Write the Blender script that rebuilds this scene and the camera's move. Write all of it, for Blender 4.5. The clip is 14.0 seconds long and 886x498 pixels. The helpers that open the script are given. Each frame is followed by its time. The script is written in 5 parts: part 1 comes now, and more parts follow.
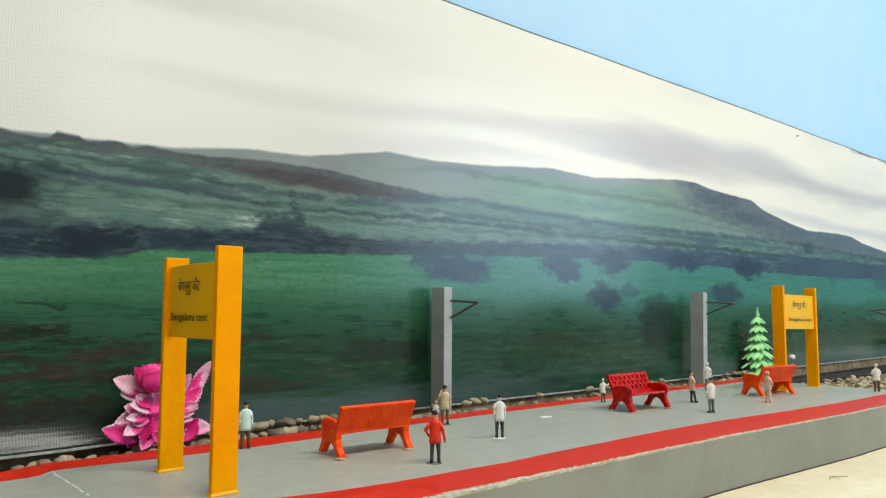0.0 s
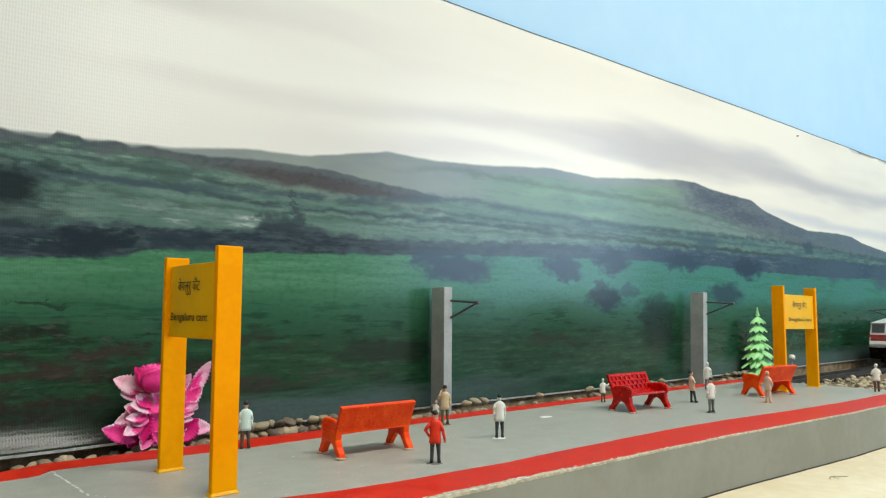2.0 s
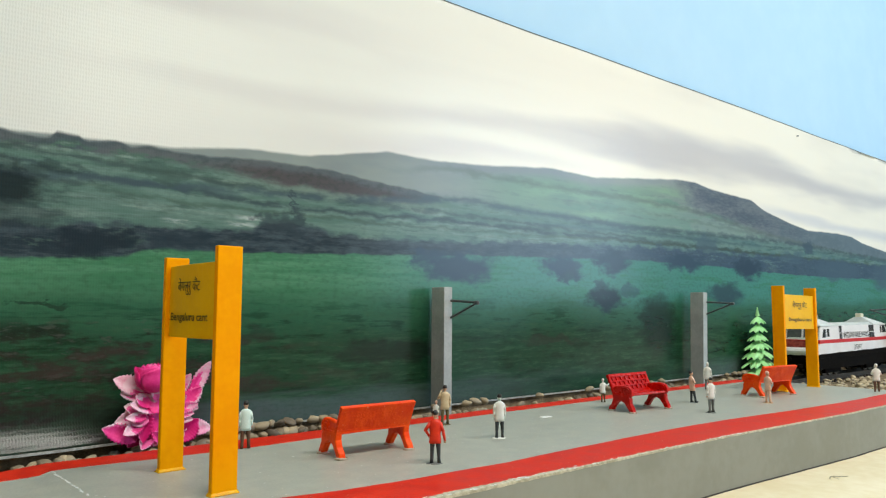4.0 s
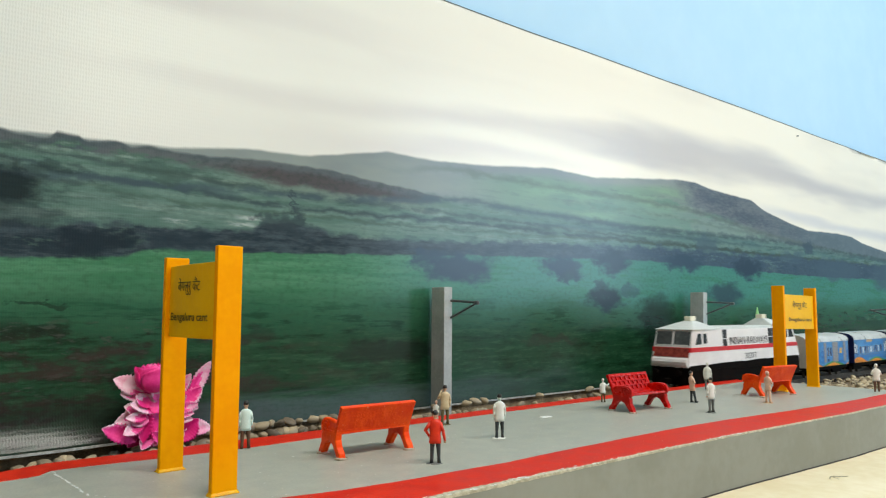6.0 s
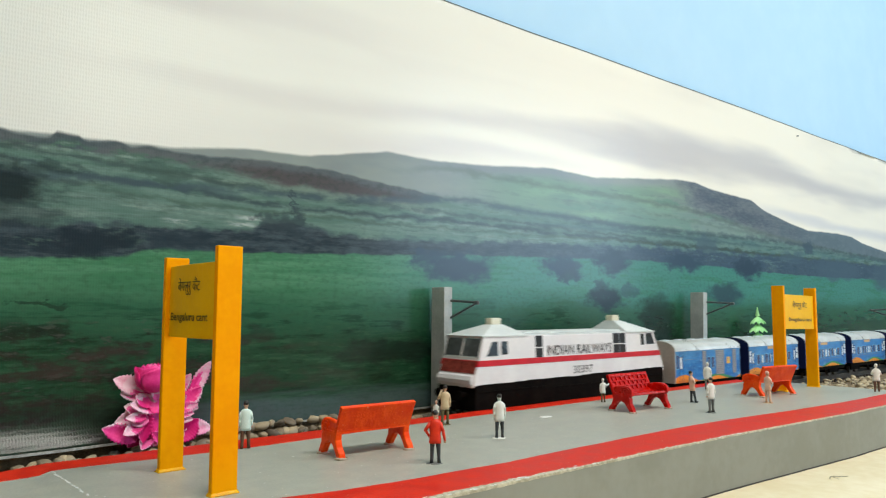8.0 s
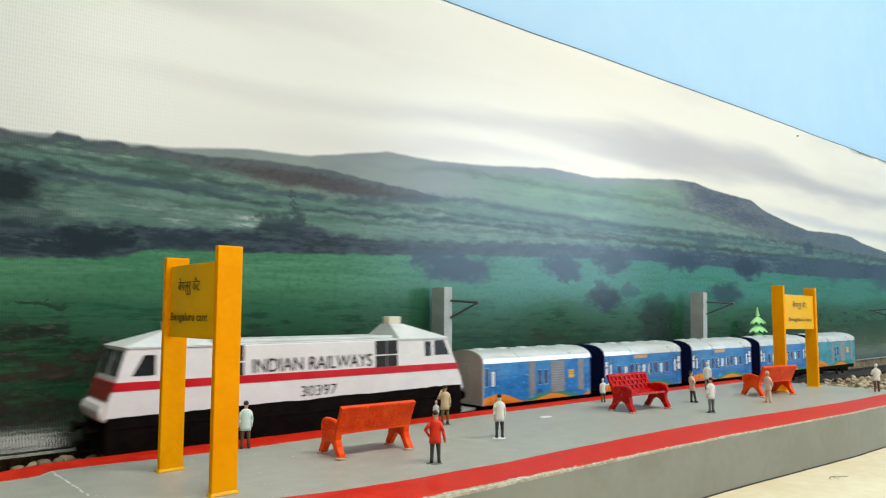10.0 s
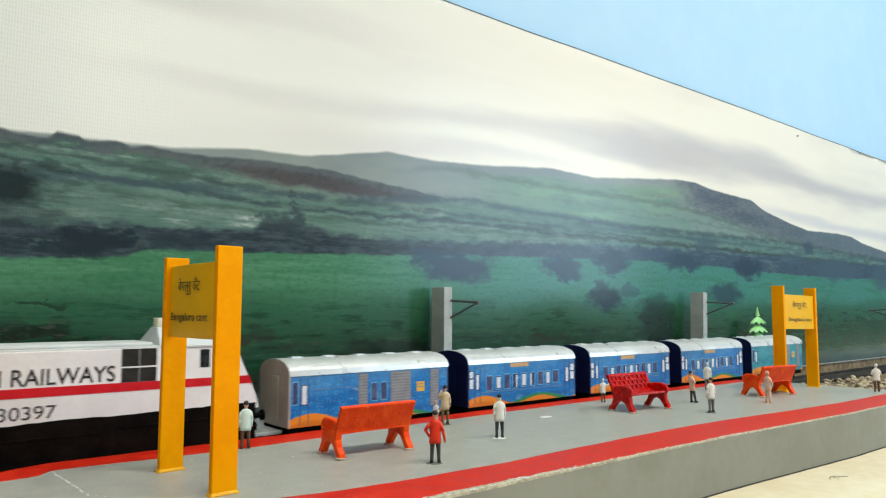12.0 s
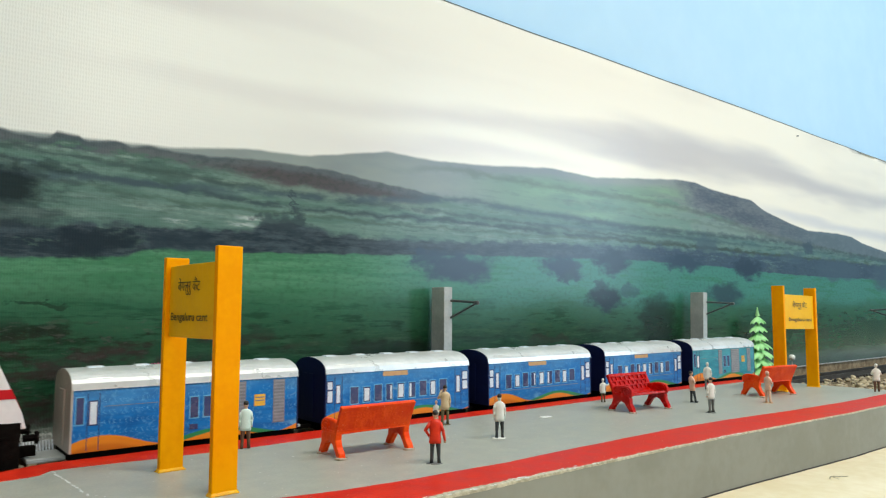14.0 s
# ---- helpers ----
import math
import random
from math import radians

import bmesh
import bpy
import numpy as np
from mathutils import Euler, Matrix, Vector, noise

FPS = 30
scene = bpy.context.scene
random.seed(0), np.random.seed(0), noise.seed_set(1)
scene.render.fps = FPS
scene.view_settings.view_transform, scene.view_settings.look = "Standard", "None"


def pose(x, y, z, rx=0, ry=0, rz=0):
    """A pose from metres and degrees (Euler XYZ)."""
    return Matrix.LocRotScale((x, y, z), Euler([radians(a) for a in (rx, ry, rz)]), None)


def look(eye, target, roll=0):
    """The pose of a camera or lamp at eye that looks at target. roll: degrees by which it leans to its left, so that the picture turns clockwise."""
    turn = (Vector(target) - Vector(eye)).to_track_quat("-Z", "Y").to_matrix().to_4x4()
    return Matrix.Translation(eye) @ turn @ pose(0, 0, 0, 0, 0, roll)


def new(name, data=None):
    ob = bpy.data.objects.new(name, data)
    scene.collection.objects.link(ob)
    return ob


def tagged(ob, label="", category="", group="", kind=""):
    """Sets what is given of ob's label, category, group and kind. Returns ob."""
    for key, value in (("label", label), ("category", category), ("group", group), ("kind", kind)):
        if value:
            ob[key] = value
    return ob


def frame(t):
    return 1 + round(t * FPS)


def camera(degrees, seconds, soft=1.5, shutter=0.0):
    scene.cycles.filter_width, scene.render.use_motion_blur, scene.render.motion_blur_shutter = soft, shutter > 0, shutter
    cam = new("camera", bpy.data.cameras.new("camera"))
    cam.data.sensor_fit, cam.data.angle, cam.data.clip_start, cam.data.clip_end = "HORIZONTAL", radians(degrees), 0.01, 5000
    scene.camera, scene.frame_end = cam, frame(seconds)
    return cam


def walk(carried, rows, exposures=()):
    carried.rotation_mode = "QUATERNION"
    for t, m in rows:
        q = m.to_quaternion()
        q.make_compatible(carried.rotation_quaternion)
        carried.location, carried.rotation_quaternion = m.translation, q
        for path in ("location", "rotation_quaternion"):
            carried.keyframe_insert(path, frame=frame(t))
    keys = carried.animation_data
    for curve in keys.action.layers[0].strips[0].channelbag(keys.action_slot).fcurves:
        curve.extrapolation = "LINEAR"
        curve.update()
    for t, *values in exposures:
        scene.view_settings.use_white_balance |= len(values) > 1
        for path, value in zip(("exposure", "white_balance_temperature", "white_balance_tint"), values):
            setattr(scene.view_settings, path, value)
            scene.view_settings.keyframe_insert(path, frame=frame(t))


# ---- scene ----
# ---- camera and its walk ----
cam = camera(65.0, 14.0, soft=1.2, shutter=0.8)
EYE = Vector((0.0, 0.0, 0.058))
VIEW = look(EYE, EYE + Vector((0.6269, 0.7741, 0.0882)))
walk(cam, [(0.0, VIEW), (14.0, VIEW)], exposures=((0.0, 0.0), (14.0, 0.0)))

# ---- world and lights ----
world = bpy.data.worlds.new("sky")
world.use_nodes = True
scene.world = world
_sky = world.node_tree.nodes.new("ShaderNodeTexSky")
_sky.sky_type, _sky.sun_disc = "NISHITA", False
_sky.sun_elevation, _sky.sun_rotation = radians(48), radians(150)
_bg = world.node_tree.nodes["Background"]
_bg.inputs["Strength"].default_value = 0.1
world.node_tree.links.new(_sky.outputs[0], _bg.inputs["Color"])


def area_lamp(name, m, sx, sy, watts, color):
    data = bpy.data.lights.new(name, "AREA")
    data.shape, data.size, data.size_y, data.energy, data.color = "RECTANGLE", sx, sy, watts, color
    ob = new(name, data)
    ob.matrix_basis = m
    return ob


# daylight through the window opposite the banner, and an unseen fill lamp added overhead
area_lamp("window_daylight", look((2.45, -1.62, 0.57), (2.45, 0.0, 0.47)), 1.6, 0.88, 28.5, (0.56, 0.80, 1.0))
area_lamp("ceiling_lamp_light", look((0.35, -0.55, 1.44), (0.35, -0.35, 0.0)), 1.5, 0.5, 36.0, (0.985, 0.945, 0.86))


# ---- materials ----
def srgb(h):
    c = [int(h[i:i + 2], 16) / 255 for i in (0, 2, 4)]
    return tuple(v / 12.92 if v <= 0.04045 else ((v + 0.055) / 1.055) ** 2.4 for v in c) + (1.0,)


class G:
    """A socket with arithmetic, to write node graphs as formulas."""
    def __init__(self, tree, s):
        self.t, self.s = tree, s

    def op(self, name, *others, clamp=False):
        n = self.t.nodes.new("ShaderNodeMath")
        n.operation, n.use_clamp = name, clamp
        for i, o in enumerate((self, *others)):
            if isinstance(o, G):
                self.t.links.new(o.s, n.inputs[i])
            else:
                n.inputs[i].default_value = o
        return G(self.t, n.outputs[0])

    def __add__(self, o): return self.op("ADD", o)
    def __sub__(self, o): return self.op("SUBTRACT", o)
    def __mul__(self, o): return self.op("MULTIPLY", o)
    def __rsub__(self, o): return (self * -1.0) + o
    def __radd__(self, o): return self.op("ADD", o)
    def __rmul__(self, o): return self.op("MULTIPLY", o)

    def step(self, lo, hi):
        """Smoothly 0 to 1 as the value goes from lo to hi."""
        n = self.t.nodes.new("ShaderNodeMapRange")
        n.interpolation_type = "SMOOTHSTEP"
        self.t.links.new(self.s, n.inputs[0])
        flip = lo > hi
        n.inputs[1].default_value, n.inputs[2].default_value = (hi, lo) if flip else (lo, hi)
        n.inputs[3].default_value, n.inputs[4].default_value = (1.0, 0.0) if flip else (0.0, 1.0)
        return G(self.t, n.outputs[0])


class Paint:
    """A material under construction."""
    def __init__(self, name):
        self.m = bpy.data.materials.new(name)
        self.m.use_nodes = True
        self.t = self.m.node_tree
        self.b = self.t.nodes["Principled BSDF"]
        c = self.t.nodes.new("ShaderNodeTexCoord")
        self.co = c.outputs["Object"]
        s = self.t.nodes.new("ShaderNodeSeparateXYZ")
        self.t.links.new(self.co, s.inputs[0])
        self.x, self.y, self.z = (G(self.t, o) for o in s.outputs)

    def vec(self, x, y, z):
        n = self.t.nodes.new("ShaderNodeCombineXYZ")
        for i, o in enumerate((x, y, z)):
            if isinstance(o, G):
                self.t.links.new(o.s, n.inputs[i])
            else:
                n.inputs[i].default_value = o
        return n.outputs[0]

    def noise(self, scale, detail=3.0, rough=0.55, at=None):
        n = self.t.nodes.new("ShaderNodeTexNoise")
        n.inputs["Scale"].default_value, n.inputs["Detail"].default_value, n.inputs["Roughness"].default_value = scale, detail, rough
        self.t.links.new(at or self.co, n.inputs["Vector"])
        return G(self.t, n.outputs["Fac"])

    def random(self):
        return G(self.t, self.t.nodes.new("ShaderNodeObjectInfo").outputs["Random"])

    def curve(self, v, lo, hi, points, zlo, zhi, sharp=False):
        """A curve through (place, height) points, place from lo to hi; sharp keeps its corners."""
        n = self.t.nodes.new("ShaderNodeFloatCurve")
        u = (v - lo) * (1.0 / (hi - lo))
        self.t.links.new(u.op("ADD", 0.0, clamp=True).s, n.inputs["Value"])
        c = n.mapping.curves[0]
        pts = [((px - lo) / (hi - lo), (pz - zlo) / (zhi - zlo)) for px, pz in points]
        c.points[0].location, c.points[1].location = pts[0], pts[-1]
        for q in pts[1:-1]:
            c.points.new(*q)
        if sharp:
            for q in c.points:
                q.handle_type = "VECTOR"
        n.mapping.update()
        return G(self.t, n.outputs[0]) * (zhi - zlo) + zlo

    def mix(self, a, b, f):
        n = self.t.nodes.new("ShaderNodeMix")
        n.data_type = "RGBA"
        for i, o in ((6, a), (7, b)):
            if isinstance(o, (tuple, list)):
                n.inputs[i].default_value = o
            elif isinstance(o, str):
                n.inputs[i].default_value = srgb(o)
            else:
                self.t.links.new(o, n.inputs[i])
        if isinstance(f, G):
            self.t.links.new(f.s, n.inputs[0])
        else:
            n.inputs[0].default_value = f
        return n.outputs[2]

    def done(self, color, rough=0.5, metal=0.0, spec=0.5, bump=None, depth=0.0002, coat=0.0):
        if isinstance(color, str):
            self.b.inputs["Base Color"].default_value = srgb(color)
        else:
            self.t.links.new(color, self.b.inputs["Base Color"])
        if isinstance(rough, G):
            self.t.links.new(rough.s, self.b.inputs["Roughness"])
        else:
            self.b.inputs["Roughness"].default_value = rough
        self.b.inputs["Metallic"].default_value = metal
        self.b.inputs["Specular IOR Level"].default_value = spec
        self.b.inputs["Coat Weight"].default_value = coat
        if bump is not None:
            n = self.t.nodes.new("ShaderNodeBump")
            n.inputs["Distance"].default_value = depth
            n.inputs["Strength"].default_value = 1.0
            self.t.links.new(bump.s, n.inputs["Height"])
            self.t.links.new(n.outputs[0], self.b.inputs["Normal"])
        return self.m


def plain(name, a, b, rough=0.5, metal=0.0, scale=120.0, depth=0.00012, spec=0.5, coat=0.0):
    """A painted or moulded surface that wavers between two colours, with fine relief."""
    p = Paint(name)
    big, small = p.noise(scale, 4.0), p.noise(scale * 7, 2.0)
    f = (big * 0.7 + small * 0.3).step(0.35, 0.65)
    return p.done(p.mix(a, b, f), rough=big * 0.25 + (rough - 0.12), metal=metal, spec=spec, bump=big * 0.6 + small * 0.4, depth=depth, coat=coat)


def flecked(name, a, b, fleck, rough, spec, amount=0.7, scale=1500.0):
    """Brushed paint with small pale chips in it."""
    p = Paint(name)
    big, small, dots = p.noise(120.0, 4.0), p.noise(900.0, 2.0), p.noise(scale, 1.0)
    col = p.mix(a, b, (big * 0.7 + small * 0.3).step(0.35, 0.65))
    col = p.mix(col, fleck, dots.step(amount, amount + 0.04) * 0.8)
    return p.done(col, rough=big * 0.25 + (rough - 0.12), spec=spec, bump=big * 0.5 + small * 0.3 + dots * 0.2, depth=0.00025)


def banner_print():
    """The printed landscape: sky, hills, hedges, fields and trees, smeared sideways; blues to the right include
    reflected window haze.
    """
    p = Paint("banner_print")
    x, z = p.x, p.z
    streak = p.noise(1.0, 5.0, 0.62, at=p.vec(x * 16.0, 0.0, z * 170.0))
    fine = p.noise(1.0, 4.0, 0.65, at=p.vec(x * 110.0, 3.0, z * 520.0))
    leafy = p.noise(1.0, 4.0, 0.58, at=p.vec(x * 60.0, 7.0, z * 130.0))
    blot = p.noise(1.0, 4.0, 0.55, at=p.vec(x * 9.0, 11.0, z * 40.0))
    tufts = p.noise(1.0, 4.0, 0.58, at=p.vec(x * 70.0, 17.0, z * 170.0))
    grain = p.noise(1.0, 2.0, 0.55, at=p.vec(x * 260.0, 23.0, z * 420.0))
    swath = p.noise(1.0, 7.0, 0.66, at=p.vec(x * 26.0, 41.0, z * 240.0))
    patch = p.noise(1.0, 3.0, 0.5, at=p.vec(x * 14.0, 47.0, z * 75.0))
    wob = (leafy - 0.5) * 0.012
    # sky with drawn-out clouds
    tilt = z - x * 0.035
    cloud = p.noise(1.0, 3.0, 0.45, at=p.vec(x * 3.6, 1.0, tilt * 22.0))
    veil = p.noise(1.0, 2.0, 0.45, at=p.vec(x * 2.0, 5.0, tilt * 14.0))
    col = p.mix("eceee8", "e3e4df", veil.step(0.4, 0.65))
    col = p.mix(col, "d9dcd8", x.step(0.09, 0.03) * 0.7)
    col = p.mix(col, "f6f1e6", x.step(0.15, 0.5) * 0.8)
    col = p.mix(col, "cfccca", cloud.step(0.5, 0.74) * 0.3)

    def band(zc, half, x0, x1, slope):
        d = (z - zc - (x - x0) * slope + (cloud - 0.5) * 0.05).op("ABSOLUTE")
        return d.step(half, 0.0) * x.step(x0 - 0.06, x0 + 0.1) * x.step(x1 + 0.1, x1 - 0.1)
    col = p.mix(col, "c2bfc2", band(0.187, 0.013, 0.22, 0.6, 0.045) * 0.5)
    col = p.mix(col, "cac7c9", band(0.214, 0.015, -0.2, 0.22, 0.045) * 0.4)
    col = p.mix(col, "cfcccf", band(0.166, 0.009, 0.2, 0.4, 0.02) * 0.55)
    col = p.mix(col, "d2d0d0", band(0.178, 0.01, 0.08, 0.3, 0.03) * 0.5)
    col = p.mix(col, "b3b4c0", band(0.212, 0.02, 0.5, 1.6, -0.004) * 0.65)
    col = p.mix(col, "bcbac1", band(0.196, 0.016, 0.42, 0.9, 0.02) * 0.6)
    col = p.mix(col, "c2c6d4", band(0.168, 0.012, 0.72, 1.5, -0.03) * 0.6)
    # far hills, with a crag that falls off in two steps
    r1 = p.curve(x, 0.0, 1.4, [(0, .138), (.111, .141), (.15, .1465), (.19, .148), (.248, .159), (.285, .158), (.325, .1605), (.40, .168), (.45, .1668), (.512, .1735), (.57, .1795), (.603, .1805), (.638, .1765), (.711, .174),
                               (.737, .1655), (.799, .156), (.842, .1515), (.92, .1535), (.965, .1525), (1.0, .146), (1.08, .139), (1.4, .12)], 0.08, 0.2, sharp=True)
    m1 = (r1 + (leafy - 0.5) * 0.0022 - z).step(-0.001, 0.0012)
    low = r1 - z
    far = p.mix("7f898d", "8b9693", blot.step(0.35, 0.65))
    far = p.mix(far, "73927f", low.step(0.002, 0.012) * x.step(0.28, 0.37) * x.step(0.62, 0.5) * 0.9)
    far = p.mix(far, "7fa388", patch.step(0.46, 0.6) * low.step(0.004, 0.014) * x.step(0.33, 0.42) * x.step(0.62, 0.55) * 0.75)
    far = p.mix(far, "63877b", (patch * 0.6 + swath * 0.4).step(0.52, 0.42) * low.step(0.008, 0.02) * x.step(0.36, 0.45) * 0.8)
    far = p.mix(far, "72918a", z.step(0.158, 0.146) * x.step(0.42, 0.52) * 0.6)
    far = p.mix(far, "5a6b72", (swath * 0.7 + tufts * 0.3).step(0.5, 0.64) * low.step(0.004, 0.01) * x.step(0.27, 0.4) * 0.55)
    face = (x + (leafy - 0.5) * 0.07).step(0.55, 0.615) * (z + (x - 0.6) * 0.13 + (tufts - 0.5) * 0.016).step(0.148, 0.163)
    far = p.mix(far, p.mix("4f5a69", "68727c", (patch * 0.5 + fine * 0.5).step(0.4, 0.6)), face * 0.95)
    far = p.mix(far, "61737f", x.step(0.74, 0.9) * 0.8)
    far = p.mix(far, "566873", (patch * 0.5 + tufts * 0.5).step(0.47, 0.58) * x.step(0.72, 0.8) * 0.6)

    def line(base, c, half, color, strength, gaps=(0.2, 0.42), clump=0.8):
        """A hedge along the curve c, with clumps and gaps."""
        d = (z - c + wob * 0.7).op("ABSOLUTE")
        return p.mix(base, color, (d - (tufts - 0.45) * half * 2.4 * clump).step(half * 1.9, half * -0.2) * (tufts * 0.6 + patch * 0.4).step(*gaps) * strength)
    hb = p.curve(x, 0.1, 1.1, [(.1, .14), (.25, .147), (.3, .154), (.353, .1535), (.415, .1532), (.528, .1541), (.621, .151), (.7, .143), (1.1, .125)], 0.08, 0.2)
    far = line(far, hb, 0.002, "5b6967", 0.6 * x.step(0.22, 0.34))
    hc = p.curve(x, 0.1, 1.1, [(.1, .13), (.3, .142), (.45, .1435), (.6, .1425), (.75, .136), (1.1, .125)], 0.08, 0.2)
    far = line(far, hc, 0.0016, "60736f", 0.45 * x.step(0.36, 0.46), (0.35, 0.55))
    col = p.mix(col, far, m1)
    # wooded ridge on the near side, brown underneath
    r2 = p.curve(x, -0.2, 0.4, [(-.2, .137), (.02, .1385), (.038, .1392), (.045, .138), (.057, .1372), (.060, .1405), (.070, .1412), (.0725, .1388), (.082, .1400), (.087, .1408), (.0925, .1390), (.102, .1402), (.1115, .1396),
                                (.135, .1396), (.157, .1420), (.2, .1418), (.2111, .1412), (.235, .1385), (.2482, .1378), (.272, .136), (.2896, .134), (.2995, .131), (.4, .12)], 0.08, 0.2, sharp=True)
    crest = p.noise(1.0, 2.0, 0.5, at=p.vec(x * 62.0, 31.0, 0.0))
    m2 = (r2 + (leafy - 0.5) * 0.003 + (crest - 0.5) * 0.003 - z).step(-0.0008, 0.0012)
    wood = p.mix("46555c", "5d6468", blot.step(0.4, 0.6))
    wood = p.mix(wood, "524d50", x.step(0.1, 0.17) * (r2 - z + (leafy - 0.5) * 0.006).step(0.002, 0.007) * 0.9)
    wood = p.mix(wood, "4f6d60", tufts.step(0.44, 0.56) * x.step(0.15, 0.1) * (r2 - z).step(0.002, 0.005) * 0.85)
    wood = p.mix(wood, "93a8a0", (tufts * 0.5 + streak * 0.5).step(0.52, 0.6) * x.step(0.14, 0.08) * (r2 - z).step(0.003, 0.006) * 0.7)
    wood = p.mix(wood, "33423f", (grain * 0.5 + leafy * 0.5).step(0.46, 0.64) * 0.4)
    col = p.mix(col, wood, m2)
    # middle fields
    r3 = p.curve(x, -0.2, 1.4, [(-.2, .131), (.05, .133), (.098, .134), (.141, .1325), (.196, .129), (.261, .129), (.3, .133), (.36, .134), (.486, .133), (.673, .133), (.951, .131), (1.4, .118)], 0.08, 0.2)
    m3 = (r3 + (leafy - 0.5) * 0.01 - z).step(-0.002, 0.003)
    mid = p.mix("56736b", "708c84", (streak * 0.5 + swath * 0.5).step(0.4, 0.6))
    mid = p.mix(mid, "8a9f98", (streak * 0.6 + blot * 0.4).step(0.53, 0.62) * 0.6)
    mid = p.mix(mid, "7b8a80", (x - 0.22).op("ABSOLUTE").step(0.1, 0.02) * z.step(0.12, 0.128) * 0.6)
    mid = p.mix(mid, "5e7d80", x.step(0.28, 0.6) * 0.6)
    mid = p.mix(mid, "2f4a45", (tufts * 0.2 + swath * 0.55 + blot * 0.25).step(0.49, 0.6) * 0.6)
    mid = p.mix(mid, "3c5148", (grain * 0.4 + streak * 0.6).step(0.48, 0.66) * 0.3)
    mid = p.mix(mid, "476b70", patch.step(0.5, 0.6) * x.step(0.4, 0.55) * 0.5)
    for cx, cz in ((0.118, 0.1035), (0.150, 0.1045), (0.156, 0.1085), (0.163, 0.103)):
        mid = p.mix(mid, "c3cdcc", (((x - cx) * 85.0).op("ABSOLUTE")).step(1.0, 0.1) * ((z - cz + wob * 0.3) * 520.0).op("ABSOLUTE").step(1.0, 0.2) * (streak * 0.5 + fine * 0.5).step(0.4, 0.55) * 0.65)
    col = p.mix(col, mid, m3)

    def hedge(points, half, color, strength, gaps=(0.2, 0.42), lo=-0.2, hi=1.4):
        return line(col, p.curve(x, lo, hi, points, 0.05, 0.2), half, color, strength, gaps)
    col = hedge([(-.2, .129), (.038, .1262), (.0728, .1215), (.112, .1208), (.1747, .1169), (.2994, .1183), (.4143, .1174), (.619, .1178), (.8, .1182), (1.4, .112)], 0.0014, "36454b", 0.8, (0.3, 0.48))
    col = hedge([(-.2, .121), (.05, .1195), (.1, .1145), (.2, .1125), (.35, .114), (.5, .117), (1.4, .118)], 0.001, "45584f", 0.6, (0.25, 0.5))
    col = hedge([(-.2, .133), (.04, .132), (.1, .1285), (.16, .1255), (.25, .124), (1.4, .11)], 0.0014, "3a4a4a", 0.65, (0.32, 0.48))
    col = hedge([(-.2, .12), (.26, .128), (.2995, .1335), (.36, .132), (.4146, .1308), (.4865, .1296), (.5714, .1309), (.797, .133), (.95, .13), (1.4, .115)], 0.0022, "45575f", 0.8, (0.3, 0.5))
    col = hedge([(-.2, .11), (.3, .12), (.42, .124), (.5714, .1255), (.7, .126), (.9, .127), (1.4, .115)], 0.0013, "3f5560", 0.55 * x.step(0.34, 0.44), (0.25, 0.48))
    # the long dark hedgerow
    top = p.curve(x, -0.2, 1.4, [(-.2, .095), (.04, .098), (.086, .100), (.15, .1015), (.168, .107), (.19, .107), (.21, .1035), (.28, .105), (.353, .108), (.486, .113), (.672, .116), (1.08, .119), (1.4, .118)], 0.05, 0.2)
    bot = p.curve(x, -0.2, 1.4, [(-.2, .08), (.041, .0815), (.096, .0855), (.102, .0885), (.1426, .0895), (.2317, .0925), (.3251, .0965), (.4139, .0988), (.526, .1015), (.618, .1014), (.7937, .0985), (1.08, .1), (1.4, .1)], 0.05, 0.2)
    hedge_c = p.mix("2a363e", "47545b", (fine * 0.3 + leafy * 0.3 + swath * 0.4).step(0.42, 0.6))
    # bluer to the right, with the gloss's window haze put into the colour
    hedge_c = p.mix(hedge_c, "405a72", x.step(0.2, 0.55) * 0.6)
    hedge_c = p.mix(hedge_c, "5f7c80", (swath * 0.6 + patch * 0.4).step(0.53, 0.62) * x.step(0.3, 0.5) * 0.6)
    hedge_c = p.mix(hedge_c, "557066", (streak * 0.5 + tufts * 0.5).step(0.53, 0.6) * x.step(0.13, 0.08) * 0.6)
    hedge_c = p.mix(hedge_c, "2d3e48", (grain * 0.5 + swath * 0.5).step(0.46, 0.64) * 0.45)
    mh = (top + wob * 1.2 - z).step(-0.002, 0.0025)
    col = p.mix(col, hedge_c, mh)
    # the near field: bright at the hedge, darker and rougher towards the foot
    mf = (bot + (leafy - 0.5) * 0.004 + (crest - 0.5) * 0.002 - z).step(-0.0006, 0.0012)
    g = (z + (swath - 0.5) * 0.026 + (blot - 0.5) * 0.02)
    field = p.mix("568a69", "3f7555", (streak * 0.4 + swath * 0.6).step(0.4, 0.6))
    # teal to the right partly stands in for the bluish reflection haze
    field = p.mix(field, "40807a", x.step(0.15, 0.42) * 0.85)
    field = p.mix(field, "2f7050", (patch * 0.5 + swath * 0.5).step(0.5, 0.6) * x.step(0.2, 0.35) * 0.5)
    field = p.mix(field, "2b5a42", g.step(0.078, 0.056) * 0.85)
    field = p.mix(field, "1a4029", g.step(0.06, 0.036) * 0.9)
    field = p.mix(field, "0e2a1b", (swath * 0.7 + leafy * 0.3).step(0.5, 0.6) * z.step(0.076, 0.045) * 0.75)
    field = p.mix(field, "335c41", (swath * 0.6 + fine * 0.4).step(0.5, 0.41) * z.step(0.066, 0.045) * 0.6)
